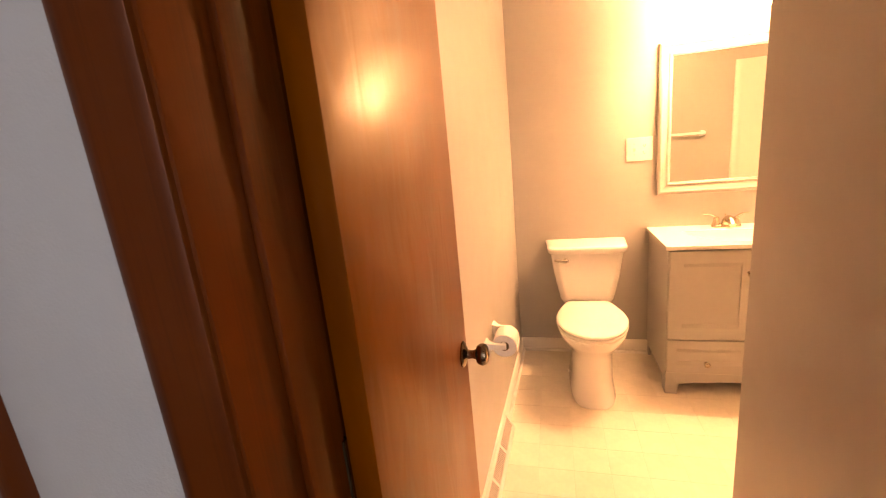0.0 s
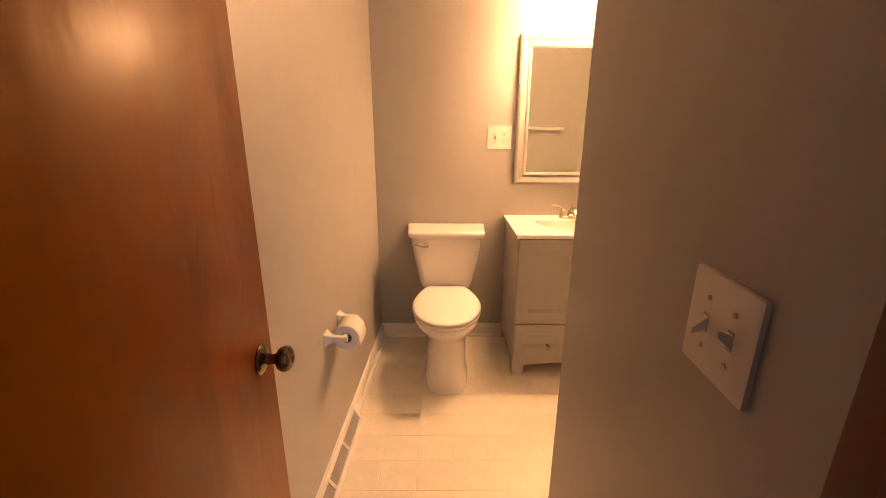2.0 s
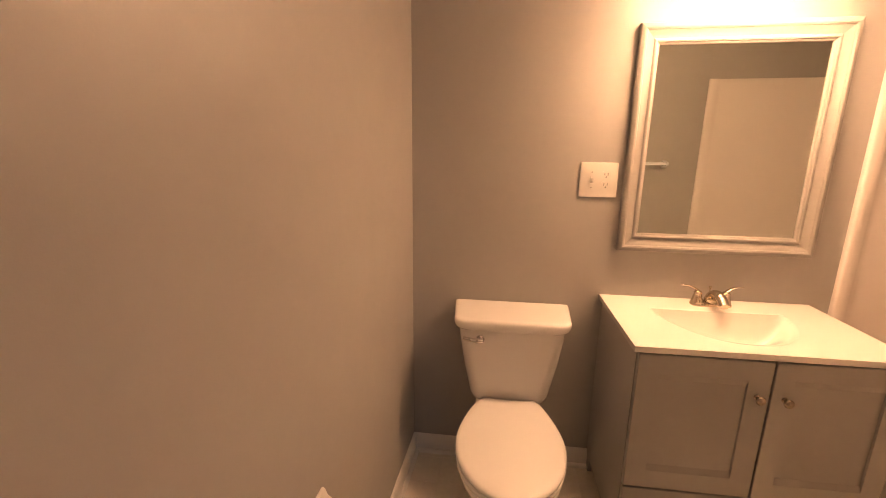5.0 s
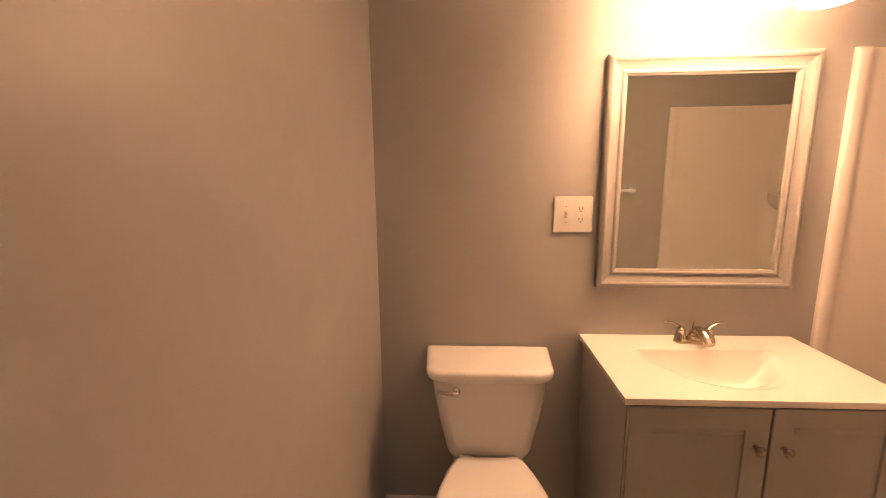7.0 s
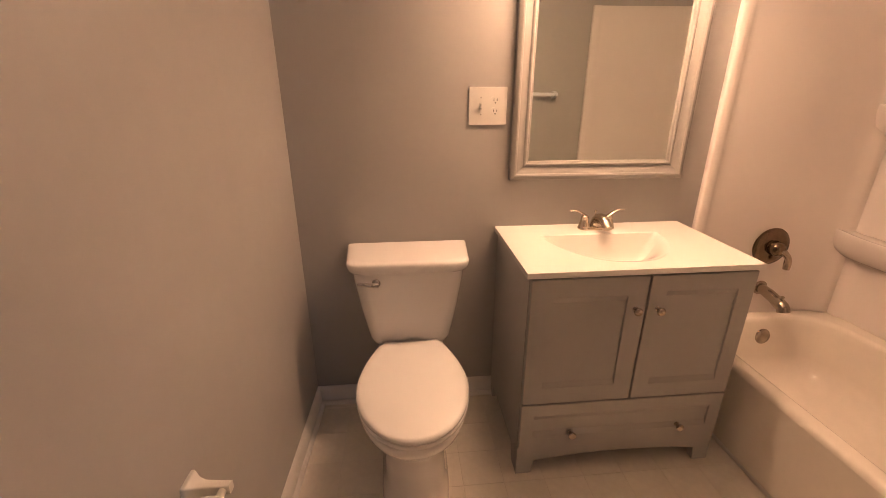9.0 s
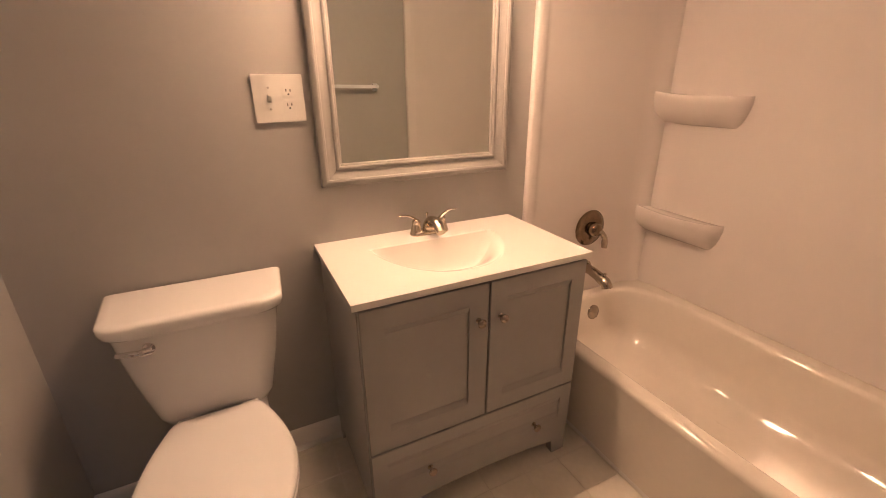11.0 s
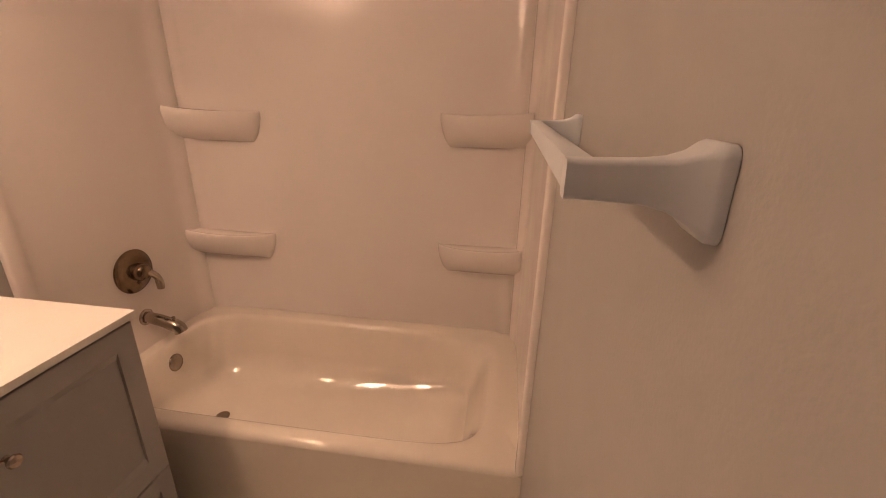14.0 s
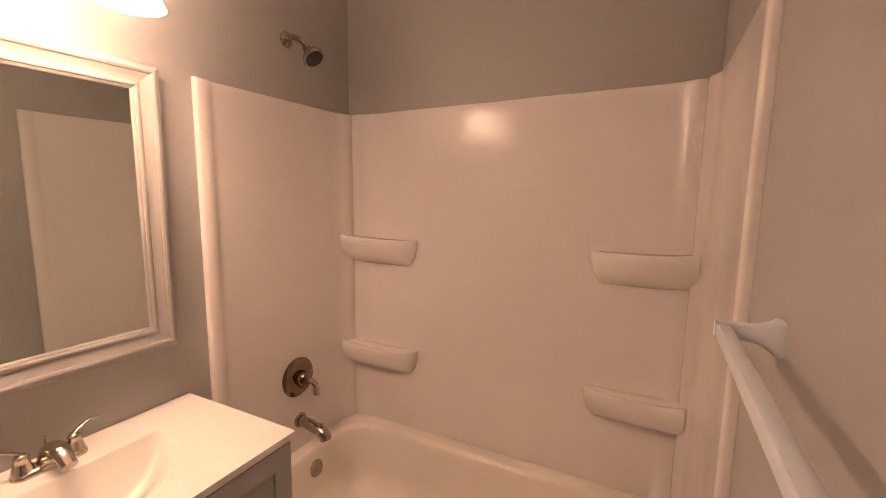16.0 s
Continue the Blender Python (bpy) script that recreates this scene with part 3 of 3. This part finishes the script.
# the worktop with its basin pressed into it
def basin_depth(x, y):
    cx, back, half, reach = 1.180, -0.136, 0.232, 0.285
    u, v = (x - cx) / half, (back - y) / reach
    if v <= 0 or abs(u) >= 1:
        return 0.0
    lim = (1 - abs(u) ** 2.3) ** 0.62
    if v >= lim:
        return 0.0
    front = min(1.0, (lim - v) * reach / 0.19)
    rear = min(1.0, v * reach / 0.06)
    front, rear = front * front * (3 - 2 * front), rear * (2 - rear)
    return 0.004 * min(1.0, (lim - v) * reach / 0.006, v * reach / 0.006) + 0.105 * front * rear


def worktop():
    x0, x1, y0, y1, zt = 0.792, 1.587, -0.484, -0.001, 0.834
    nx, ny = 132, 82
    b = bmesh.new()
    g = [[b.verts.new((x0 + (x1 - x0) * i / nx, y0 + (y1 - y0) * j / ny, zt - basin_depth(x0 + (x1 - x0) * i / nx, y0 + (y1 - y0) * j / ny))) for i in range(nx + 1)] for j in range(ny + 1)]
    for j in range(ny):
        for i in range(nx):
            b.faces.new((g[j][i], g[j][i + 1], g[j + 1][i + 1], g[j + 1][i]))
    rim = [g[0][i] for i in range(nx + 1)] + [g[j][nx] for j in range(1, ny + 1)] + [g[ny][i] for i in range(nx - 1, -1, -1)] + [g[j][0] for j in range(ny - 1, 0, -1)]
    low = [b.verts.new((v.co.x, v.co.y, zt - 0.019)) for v in rim]
    for i in range(len(rim)):
        j = (i + 1) % len(rim)
        b.faces.new((rim[i], low[i], low[j], rim[j]))
    return b


top = thing("basin_worktop", "white cultured marble vanity top with moulded basin", "sink")
part("worktop", worktop(), CULTURED, top, "", 40)
part("drain", lathe([(0.021, 0), (0.021, 0.002), (0.015, 0.003), (0.001, 0.003)], pose(1.18, -0.215, 0.7255), 20), NICKEL, top)

faucet = thing("faucet", "brushed nickel two-lever faucet on the basin", "faucet", (1.196, -0.066, 0.8345))
part("base", loft([[Vector((x, y, z)) for x, y in rounded_rect(w, d, d / 2 - 0.001, 8)] for w, d, z in ((0.150, 0.052, 0), (0.150, 0.052, 0.006), (0.140, 0.043, 0.013), (0.10, 0.032, 0.016))]), FAUCET_MAT, faucet, "", 50)
for s in (-1, 1):
    h = part("handle", lathe([(0.023, 0.008), (0.021, 0.016), (0.016, 0.034), (0.014, 0.044), (0.015, 0.050), (0.010, 0.056), (0.001, 0.058)], pose(s * 0.051, 0, 0), 20), FAUCET_MAT, faucet, "", 50)
    part("lever", tube(smooth_line([(s * 0.045, 0, 0.052), (s * 0.066, 0.003, 0.066), (s * 0.088, 0.006, 0.074), (s * 0.114, 0.008, 0.074)]), [0.009 - 0.0003 * i for i in range(19)], 12, 0.5), FAUCET_MAT, h, "", 50)
part("spout", tube(smooth_line([(0, 0.002, 0.008), (0, -0.006, 0.034), (0, -0.030, 0.052), (0, -0.068, 0.050), (0, -0.100, 0.028)]), [0.027 - 0.0004 * i for i in range(25)], 18, 0.85, up=(0, 0, 1)), FAUCET_MAT, faucet, "", 50)
part("lift_rod", lathe([(0.0025, 0), (0.0025, 0.05), (0.005, 0.052), (0.005, 0.058), (0.001, 0.060)], pose(0, 0.018, 0.012), 10), FAUCET_MAT, faucet)


# ---------- mirror ----------
mirror = thing("mirror", "rectangular wall mirror in a moulded off-white frame", "mirror", (0.838, -0.001, 1.4455))
mirror.rotation_euler = (0, 0, radians(-1.25))
MW, MH = 0.702, 0.830
MPROF = [(0, 0), (0, 0.024), (0.002, 0.028), (0.008, 0.0315), (0.016, 0.0325), (0.022, 0.0305), (0.0245, 0.027), (0.027, 0.026), (0.034, 0.0225), (0.044, 0.0195), (0.050, 0.0185), (0.052, 0.0195),
         (0.054, 0.022), (0.059, 0.023), (0.063, 0.0215), (0.0645, 0.018), (0.068, 0.017), (0.071, 0.0145), (0.072, 0.012), (0.072, 0.004)]


def mirror_side(name, ax, flip):
    """One mitred length of the frame's moulding."""
    L, W = (MW, MH) if ax == "x" else (MH, MW)
    rings = []
    for e in (-1, 1):
        ring = []
        for u, d in MPROF:
            a, c = e * (L / 2 - u), flip * (W / 2 - u)
            ring.append(Vector((MW / 2 + a, -d, c)) if ax == "x" else Vector((MW / 2 + c, -d, a)))
        rings.append(ring)
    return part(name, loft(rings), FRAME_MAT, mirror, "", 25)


for ax, flip in (("x", 1), ("x", -1), ("y", 1), ("y", -1)):
    mirror_side("frame_rail", ax, flip)
part("mirror_glass", box(0.069, -0.010, -MH / 2 + 0.069, MW - 0.069, -0.005, MH / 2 - 0.069), MIRROR, mirror, "clear silvered glass", None)


# ---------- vanity lamp ----------
LAMP_Y = -0.230
lamp = thing("vanity_light", "brushed nickel vanity light with four lit glass shades", "wall lamp", (1.158, 0, 2.285))
part("back_plate", box(-0.30, -0.024, -0.05, 0.30, -0.001, 0.05, 0.008, 3), NICKEL, lamp)
for dx in (-0.2213, -0.0738, 0.0738, 0.2213):
    arm = part("arm", tube(smooth_line([(dx, -0.020, 0.0), (dx, -0.105, 0.03), (dx, -0.200, 0.02), (dx, LAMP_Y, -0.04), (dx, LAMP_Y, -0.165)]), 0.006, 10), NICKEL, lamp)
    part("cap", lathe([(0.007, -0.155), (0.012, -0.166), (0.020, -0.188), (0.026, -0.205), (0.024, -0.207)], pose(dx, LAMP_Y, 0), 20), NICKEL, arm)
    part("shade", lathe([(0.022, -0.203), (0.032, -0.222), (0.043, -0.255), (0.054, -0.295), (0.064, -0.330), (0.071, -0.347), (0.067, -0.347), (0.060, -0.328), (0.050, -0.295), (0.039, -0.255), (0.028, -0.222), (0.019, -0.206)], pose(dx, LAMP_Y, 0), 28, False, False), GLOW, lamp, "lit frosted bell glass", 60)
    part("bulb", lathe([(0.012, -0.212), (0.014, -0.235), (0.024, -0.265), (0.028, -0.288), (0.024, -0.308), (0.012, -0.320), (0.001, -0.322)], pose(dx, LAMP_Y, 0), 18), BULB_GLOW, lamp, "lit bulb", 60)


# ---------- bathtub ----------
tub = thing("bathtub", "bone-coloured enamelled alcove bathtub, empty", "bathtub", (0, 0, 0))


def basin_ring(x0, x1, yn, ys, z, e):
    return superellipse((x0 + x1) / 2, (yn + ys) / 2, (x1 - x0) / 2, (yn - ys) / 2, z, 112, e)


EDGE = 0.022
basin = [basin_ring(TUB_X0 + EDGE * (1 - math.sin(radians(a))), TUB_X1 - 0.001, -0.001, -TUB_L + 0.001, RIM - EDGE * (1 - math.cos(radians(a))), 60) for a in (90, 72, 54, 36, 18, 0)]
# inner section from the rim down: a rounded edge, a leaning side, a wide cove, the bottom
section = [(0.026 * math.sin(radians(a)), RIM - 0.026 * (1 - math.cos(radians(a)))) for a in (0, 14, 28, 42, 56, 70)]
section += [(0.030, 0.325), (0.039, 0.285), (0.044, 0.245), (0.050, 0.212)]
section += [(0.052 + 0.150 * (1 - math.cos(radians(a))), 0.200 - 0.138 * math.sin(radians(a))) for a in range(6, 91, 7)]
for d, z in section:
    k = min(1.0, d / 0.2)
    basin.append(basin_ring(1.722 + d, 2.388 - d, -0.044 - d, -1.452 + d * (2.0 + 1.3 * k), z, 7.0 - 4.2 * k ** 0.7))
basin += [basin_ring(1.97, 2.14, -0.35, -0.95, 0.060, 3.0)]
part("basin", loft(basin, False, True), BONE, tub, "", 70)
part("apron", box(TUB_X0 + 0.0005, -TUB_L + 0.001, 0.0, TUB_X0 + 0.03, -0.001, RIM - EDGE + 0.001), BONE, tub, "", None)
part("overflow_plate", lathe([(0.037, 0), (0.037, 0.005), (0.032, 0.010), (0.012, 0.013), (0.001, 0.013)], pose(2.075, -0.0795, 0.279, 82, 0, 0), 24), NICKEL, tub, "brushed nickel overflow plate", 50)
part("drain", lathe([(0.028, 0), (0.028, 0.003), (0.018, 0.004), (0.001, 0.002)], pose(2.034, -0.290, 0.0610), 20), NICKEL, tub)


# ---------- tub surround ----------
SUR_Z1 = 1.871
sur = thing("tub_surround", "glossy white moulded tub surround with corner shelves", "tub surround", (0, 0, 0))


def end_panel(y_wall, sgn, top):
    """An end panel: a rounded outer flange, a sunk field, and a cove into the corner. sgn: the way it faces."""
    xs = [(1.664, 0.0), (1.664, 0.012), (1.667, 0.017), (1.674, 0.020), (1.690, 0.020), (1.708, 0.0195), (1.718, 0.013), (1.738, 0.009),
          (2.05, 0.008), (2.29, 0.010), (2.335, 0.014), (2.36, 0.022), (2.38, 0.036), (2.40, 0.040), (TUB_X1 - 0.030, 0.040), (TUB_X1 - 0.030, 0.0)]
    z_up = [(RIM + 0.002, 0.0), (RIM + 0.06, 0.0), (top - 0.08, 0.0), (top - 0.030, 0.0), (top - 0.012, 0.0), (top - 0.003, 0.003), (top, 0.008)]
    return loft([[Vector((x, y_wall + sgn * max(0.0, d - ins), z)) for x, d in xs] for z, ins in z_up])


part("end_panel", end_panel(-0.0005, -1, SUR_Z1), ACRYLIC, sur, "", 40)
part("end_panel", end_panel(-TUB_L + 0.0005, 1, SUR_Z1 + 0.018), ACRYLIC, sur, "", 40)


def side_panel():
    ys = [(-0.0405, 0.030), (-0.050, 0.032), (-0.075, 0.032), (-0.090, 0.024), (-0.11, 0.016), (-0.16, 0.012), (-0.50, 0.010), (-1.02, 0.010), (-1.36, 0.012), (-1.41, 0.016),
          (-1.43, 0.024), (-1.445, 0.032), (-1.470, 0.032), (-1.4795, 0.030)]
    rows = []
    for z, ins in ((RIM + 0.002, 0.0), (RIM + 0.06, 0.0), (SUR_Z1 - 0.08, 0.0), (SUR_Z1 - 0.030, 0.0), (SUR_Z1 - 0.012, 0.0), (SUR_Z1 - 0.003, 0.003), (SUR_Z1, 0.008)):
        rise = 0.012 if z > 1 else 0.0
        rows.append([Vector((TUB_X1 - 0.0005, ys[0][0], z))] + [Vector((TUB_X1 - max(0.0, d - ins), y, z - rise * y)) for y, d in ys] + [Vector((TUB_X1 - 0.0005, ys[-1][0], z - rise * ys[-1][0]))])
    return loft(rows)


part("side_panel", side_panel(), ACRYLIC, sur, "", 40)


def corner_shelf(yc, sgn, ztop, reach, depth=0.098):
    """A moulded soap shelf: a dished top with a soft lip over a belly that melts back into the wall. sgn: the way it runs along the wall."""
    xw = TUB_X1 - 0.010
    prof = [(0.008, 0.0, 0.97), (0.009, 0.50, 0.97), (0.009, 0.70, 0.975), (0.007, 0.82, 0.98), (0.004, 0.90, 0.99), (0.004, 0.95, 0.995), (0.008, 0.98, 1.0), (0.018, 1.0, 1.0), (0.032, 1.0, 1.0), (0.048, 0.97, 0.99),
            (0.065, 0.91, 0.98), (0.081, 0.81, 0.965), (0.096, 0.67, 0.95), (0.109, 0.50, 0.93), (0.120, 0.31, 0.91), (0.128, 0.13, 0.89), (0.132, 0.0, 0.87)]
    rows = []
    for drop, dep, ln in prof:
        ring = []
        for k in range(25):
            t = math.sin(radians(90 * k / 24))
            lift = 0.016 * (1 - t) ** 4 * (1 - drop / 0.132)
            ring.append(Vector((xw - depth * dep * max(0.0, 1 - t ** 3.2) ** 0.5, yc + sgn * reach * ln * t, ztop - drop + lift)))
        ring += [Vector((xw + 0.006, yc + sgn * reach * ln, ztop - drop)), Vector((xw + 0.006, yc, ztop - drop))]
        rows.append(ring)
    return loft(rows)


for yc, sgn, zt, reach in ((-0.022, -1, 1.297, 0.372), (-0.022, -1, 0.770, 0.376), (-1.498, 1, 1.309, 0.350), (-1.498, 1, 0.778, 0.350)):
    part("shelf", corner_shelf(yc, sgn, zt, reach), ACRYLIC, sur, "", 70)

valve = thing("shower_valve", "round brushed nickel shower valve with lever", "shower valve", (2.054, -0.010, 0.704))
part("escutcheon", lathe([(0.086, 0), (0.087, 0.004), (0.082, 0.010), (0.060, 0.016), (0.034, 0.019), (0.032, 0.024), (0.001, 0.024)], pose(0, 0, 0, 90), 40), DARKMETAL, valve, "", 40)
part("hub", lathe([(0.034, 0.02), (0.033, 0.042), (0.027, 0.058), (0.014, 0.066), (0.001, 0.067)], pose(0, 0, 0, 90), 24), DARKMETAL, valve, "", 40)
part("lever", tube(smooth_line([(0, -0.045, 0), (0.020, -0.058, -0.012), (0.040, -0.064, -0.042), (0.046, -0.062, -0.088)]), [0.021 - 0.0004 * i for i in range(19)], 12, 0.75), NICKEL, valve, "", 50)

spout = thing("tub_spout", "brushed nickel tub spout on the surround", "tub spout", (2.060, -0.010, 0.500))
part("body", tube(smooth_line([(0, 0, 0), (0, -0.05, -0.006), (0, -0.10, -0.018), (0, -0.138, -0.032), (0, -0.148, -0.052)]), [0.023] * 6 + [0.024] * 6 + [0.026] * 6 + [0.025] * 7, 18), NICKEL, spout, "", 50)
part("flange", lathe([(0.034, 0), (0.034, 0.004), (0.028, 0.009)], pose(0, 0, 0, 90), 20), NICKEL, spout)
part("diverter", lathe([(0.004, 0), (0.004, 0.012), (0.007, 0.014), (0.007, 0.020), (0.001, 0.022)], pose(0, -0.125, -0.006), 12), NICKEL, spout)

shower = thing("wall_shower", "brushed nickel shower head on a bent arm", "shower head", (2.066, 0, 2.106))
part("flange", lathe([(0.030, 0), (0.030, 0.004), (0.022, 0.010), (0.012, 0.012)], pose(0, 0, 0, 90), 24), NICKEL, shower)
part("arm", tube(smooth_line([(0, 0, 0), (0.0, -0.04, 0.002), (0.0, -0.075, -0.014), (0.0, -0.105, -0.042)]), 0.0105, 12), NICKEL, shower)
part("head", lathe([(0.012, 0), (0.017, 0.008), (0.016, 0.018), (0.022, 0.028), (0.040, 0.050), (0.044, 0.064), (0.041, 0.069), (0.001, 0.066)], Matrix.Translation((0, -0.102, -0.040)) @ pose(0, 0, 0, 140), 28), NICKEL, shower, "", 40)
part("spray_face", lathe([(0.036, 0), (0.034, 0.004), (0.001, 0.005)], Matrix.Translation((0, -0.102, -0.040)) @ pose(0, 0, 0, 140) @ Matrix.Translation((0, 0, 0.067)), 24), SLOT, shower)


# ---------- towel bar ----------
bar = thing("towel_bar", "white plastic towel bar on the grey wall", "towel bar", (0.974, -1.5145, 1.335))
BAR_L, BAR_Y = 0.470, 0.067


def bracket(x):
    """A flared bracket: a square wall plate that sweeps out into a square arm."""
    rings = []
    for y, w, h in ((0.0, 0.036, 0.050), (0.005, 0.036, 0.050), (0.008, 0.034, 0.047), (0.014, 0.027, 0.036), (0.024, 0.022, 0.027), (0.036, 0.018, 0.023), (0.066, 0.017, 0.021), (BAR_Y + 0.009, 0.017, 0.021)):
        rings.append([Vector((x + px, y, pz + 0.004 * min(1, y / 0.03))) for px, pz in rounded_rect(w, h, 0.007 if y < 0.009 else 0.003, 4)])
    return part("bracket", loft(rings), TOWEL_MAT, bar, "", 40)


bracket(0), bracket(BAR_L)
part("rail", box(0.006, BAR_Y - 0.009, -0.006, BAR_L - 0.006, BAR_Y + 0.008, 0.014, 0.003), TOWEL_MAT, bar, "", 40)
bar.rotation_euler = (0, radians(0.85), radians(-0.45))


# ---------- toilet paper ----------
HOLD_Y0, HOLD_Y1, HOLD_Z = -1.137, -0.957, 0.600
holder = thing("toilet_paper_holder", "white plastic toilet paper holder on the wall", "paper holder", (0, 0, 0))
holder.rotation_euler = (0, 0, radians(SKEW))
for y, s in ((HOLD_Y0, 1), (HOLD_Y1, -1)):
    rings = []
    for x, w, h in ((0.0, 0.050, 0.052), (0.005, 0.050, 0.052), (0.009, 0.046, 0.048), (0.018, 0.032, 0.034), (0.032, 0.022, 0.026), (0.060, 0.019, 0.023), (0.086, 0.018, 0.022)):
        rings.append([Vector((x, y + py, HOLD_Z + pz)) for py, pz in rounded_rect(w, h, 0.004, 3)])
    part("bracket", loft(rings), PLASTIC, holder, "", 40)
part("spindle", tube([(0.072, HOLD_Y0, HOLD_Z), (0.072, HOLD_Y1, HOLD_Z)], 0.008, 14, up=(0, 0, 1)), PLASTIC, holder)
roll = thing("toilet_paper_roll", "half-used white toilet paper roll on its holder", "toilet paper", Matrix.Rotation(radians(SKEW), 3, "Z") @ Vector((0.074, (HOLD_Y0 + HOLD_Y1) / 2 - 0.012, HOLD_Z - 0.012)))
roll.rotation_euler = (0, 0, radians(SKEW))
RR, RC, RW = 0.052, 0.021, 0.052
part("paper", lathe([(RC, -RW), (RR - 0.003, -RW), (RR, -RW + 0.003), (RR, RW - 0.003), (RR - 0.003, RW), (RC, RW), (RC, -RW)], pose(0, 0, 0, 90), 40, False, False), PAPER, roll, "", 40)
part("core", lathe([(RC - 0.0002, -RW), (RC - 0.0002, RW), (RC - 0.002, RW), (RC - 0.002, -RW), (RC - 0.0002, -RW)], pose(0, 0, 0, 90), 24, False, False), CARD, roll, "brown card core", 40)
part("loose_sheet", loft([[Vector((RR + 0.001 + 0.002 * math.sin(2 * k / 6), y, -0.09 * k / 6)) for y in (-RW, RW)] + [Vector((RR + 0.0016 + 0.002 * math.sin(2 * k / 6), y, -0.09 * k / 6)) for y in (RW, -RW)] for k in range(3)]), PAPER, roll)


# ---------- floor register in the baseboard ----------
vent = thing("baseboard_register", "white metal baseboard heating register with grey grille", "vent", (0, 0, 0))
vent.rotation_euler = (0, 0, radians(SKEW))
VH, VDp = 0.092, 0.056
sect = [(0.0, VH), (0.012, VH), (VDp, 0.020), (VDp, 0.0), (0.0, 0.0)]
for y0, y1 in ((VENT_Y0, VENT_Y0 + 0.012), (VENT_Y1 - 0.012, VENT_Y1)):
    part("end_cap", loft([[Vector((x, y, z)) for x, z in sect] for y in (y0, y1)]), TRIM, vent, "", None)
L0, L1 = VENT_Y0 + 0.012, VENT_Y1 - 0.012
part("top_rail", loft([[Vector((x, y, z)) for x, z in ((0, VH), (0.012, VH), (0.020, VH - 0.020), (0.016, VH - 0.022), (0, VH - 0.012))] for y in (L0, L1)]), TRIM, vent, "", None)
part("bottom_rail", loft([[Vector((x, y, z)) for x, z in ((VDp - 0.004, 0), (VDp, 0), (VDp, 0.020), (VDp - 0.007, 0.036), (VDp - 0.011, 0.034), (VDp - 0.005, 0.020))] for y in (L0, L1)]), TRIM, vent, "", None)
part("damper_backing", loft([[Vector((x, y, z)) for x, z in ((0.008, VH - 0.024), (0.012, VH - 0.024), (VDp - 0.014, 0.030), (VDp - 0.018, 0.028))] for y in (L0, L1)]), GRILLE, vent, "grey grille backing", None)
slope = (Vector((VDp - 0.009, 0, 0.034)) - Vector((0.018, 0, VH - 0.021)))
for k in range(58):
    y = L0 + (L1 - L0) * (k + 0.5) / 58
    part("grille_bar", box(-0.0012, -0.0016, 0, 0.0012, 0.0016, slope.length, m=Matrix.Translation((0.0165, y, VH - 0.022)) @ Vector((0, 0, 1)).rotation_difference(slope).to_matrix().to_4x4()), GRILLE, vent, "", None)
for y in (L0 + 0.20, L0 + 0.40):
    part("divider", box(-0.002, -0.008, 0, 0.003, 0.008, slope.length, m=Matrix.Translation((0.0175, y, VH - 0.021)) @ Vector((0, 0, 1)).rotation_difference(slope).to_matrix().to_4x4()), TRIM, vent, "", None)


# ---------- floor tiles ----------
TS, GAP = 0.1524, 0.0010
tb = bmesh.new()
h = TS / 2 - GAP / 2
tops = [tb.verts.new((x, y, 0)) for x, y in ((-h + 0.001, -h + 0.001), (h - 0.001, -h + 0.001), (h - 0.001, h - 0.001), (-h + 0.001, h - 0.001))]
lows = [tb.verts.new((x, y, -0.0012)) for x, y in ((-h, -h), (h, -h), (h, h), (-h, h))]
tb.faces.new(tops)
for i in range(4):
    tb.faces.new((lows[i], lows[(i + 1) % 4], tops[(i + 1) % 4], tops[i]))
tile_mesh = bpy.data.meshes.new("tile")
tb.to_mesh(tile_mesh)
tb.free()
tile_mesh.materials.append(VINYL)
for j in range(-1, 16):
    for i in range(-3, 9):
        x, y = 0.451 + TS * (i + 0.5), -0.050 - TS * (j + 0.5)
        inside = x < 1.70 and y < 0.05 and y > HALL_Y and x > -0.06
        if inside and not (y < -1.62 and x > 0.78):
            t = new("tile", tile_mesh)
            t.parent = floor
            t.location = (x, y, -0.0008)
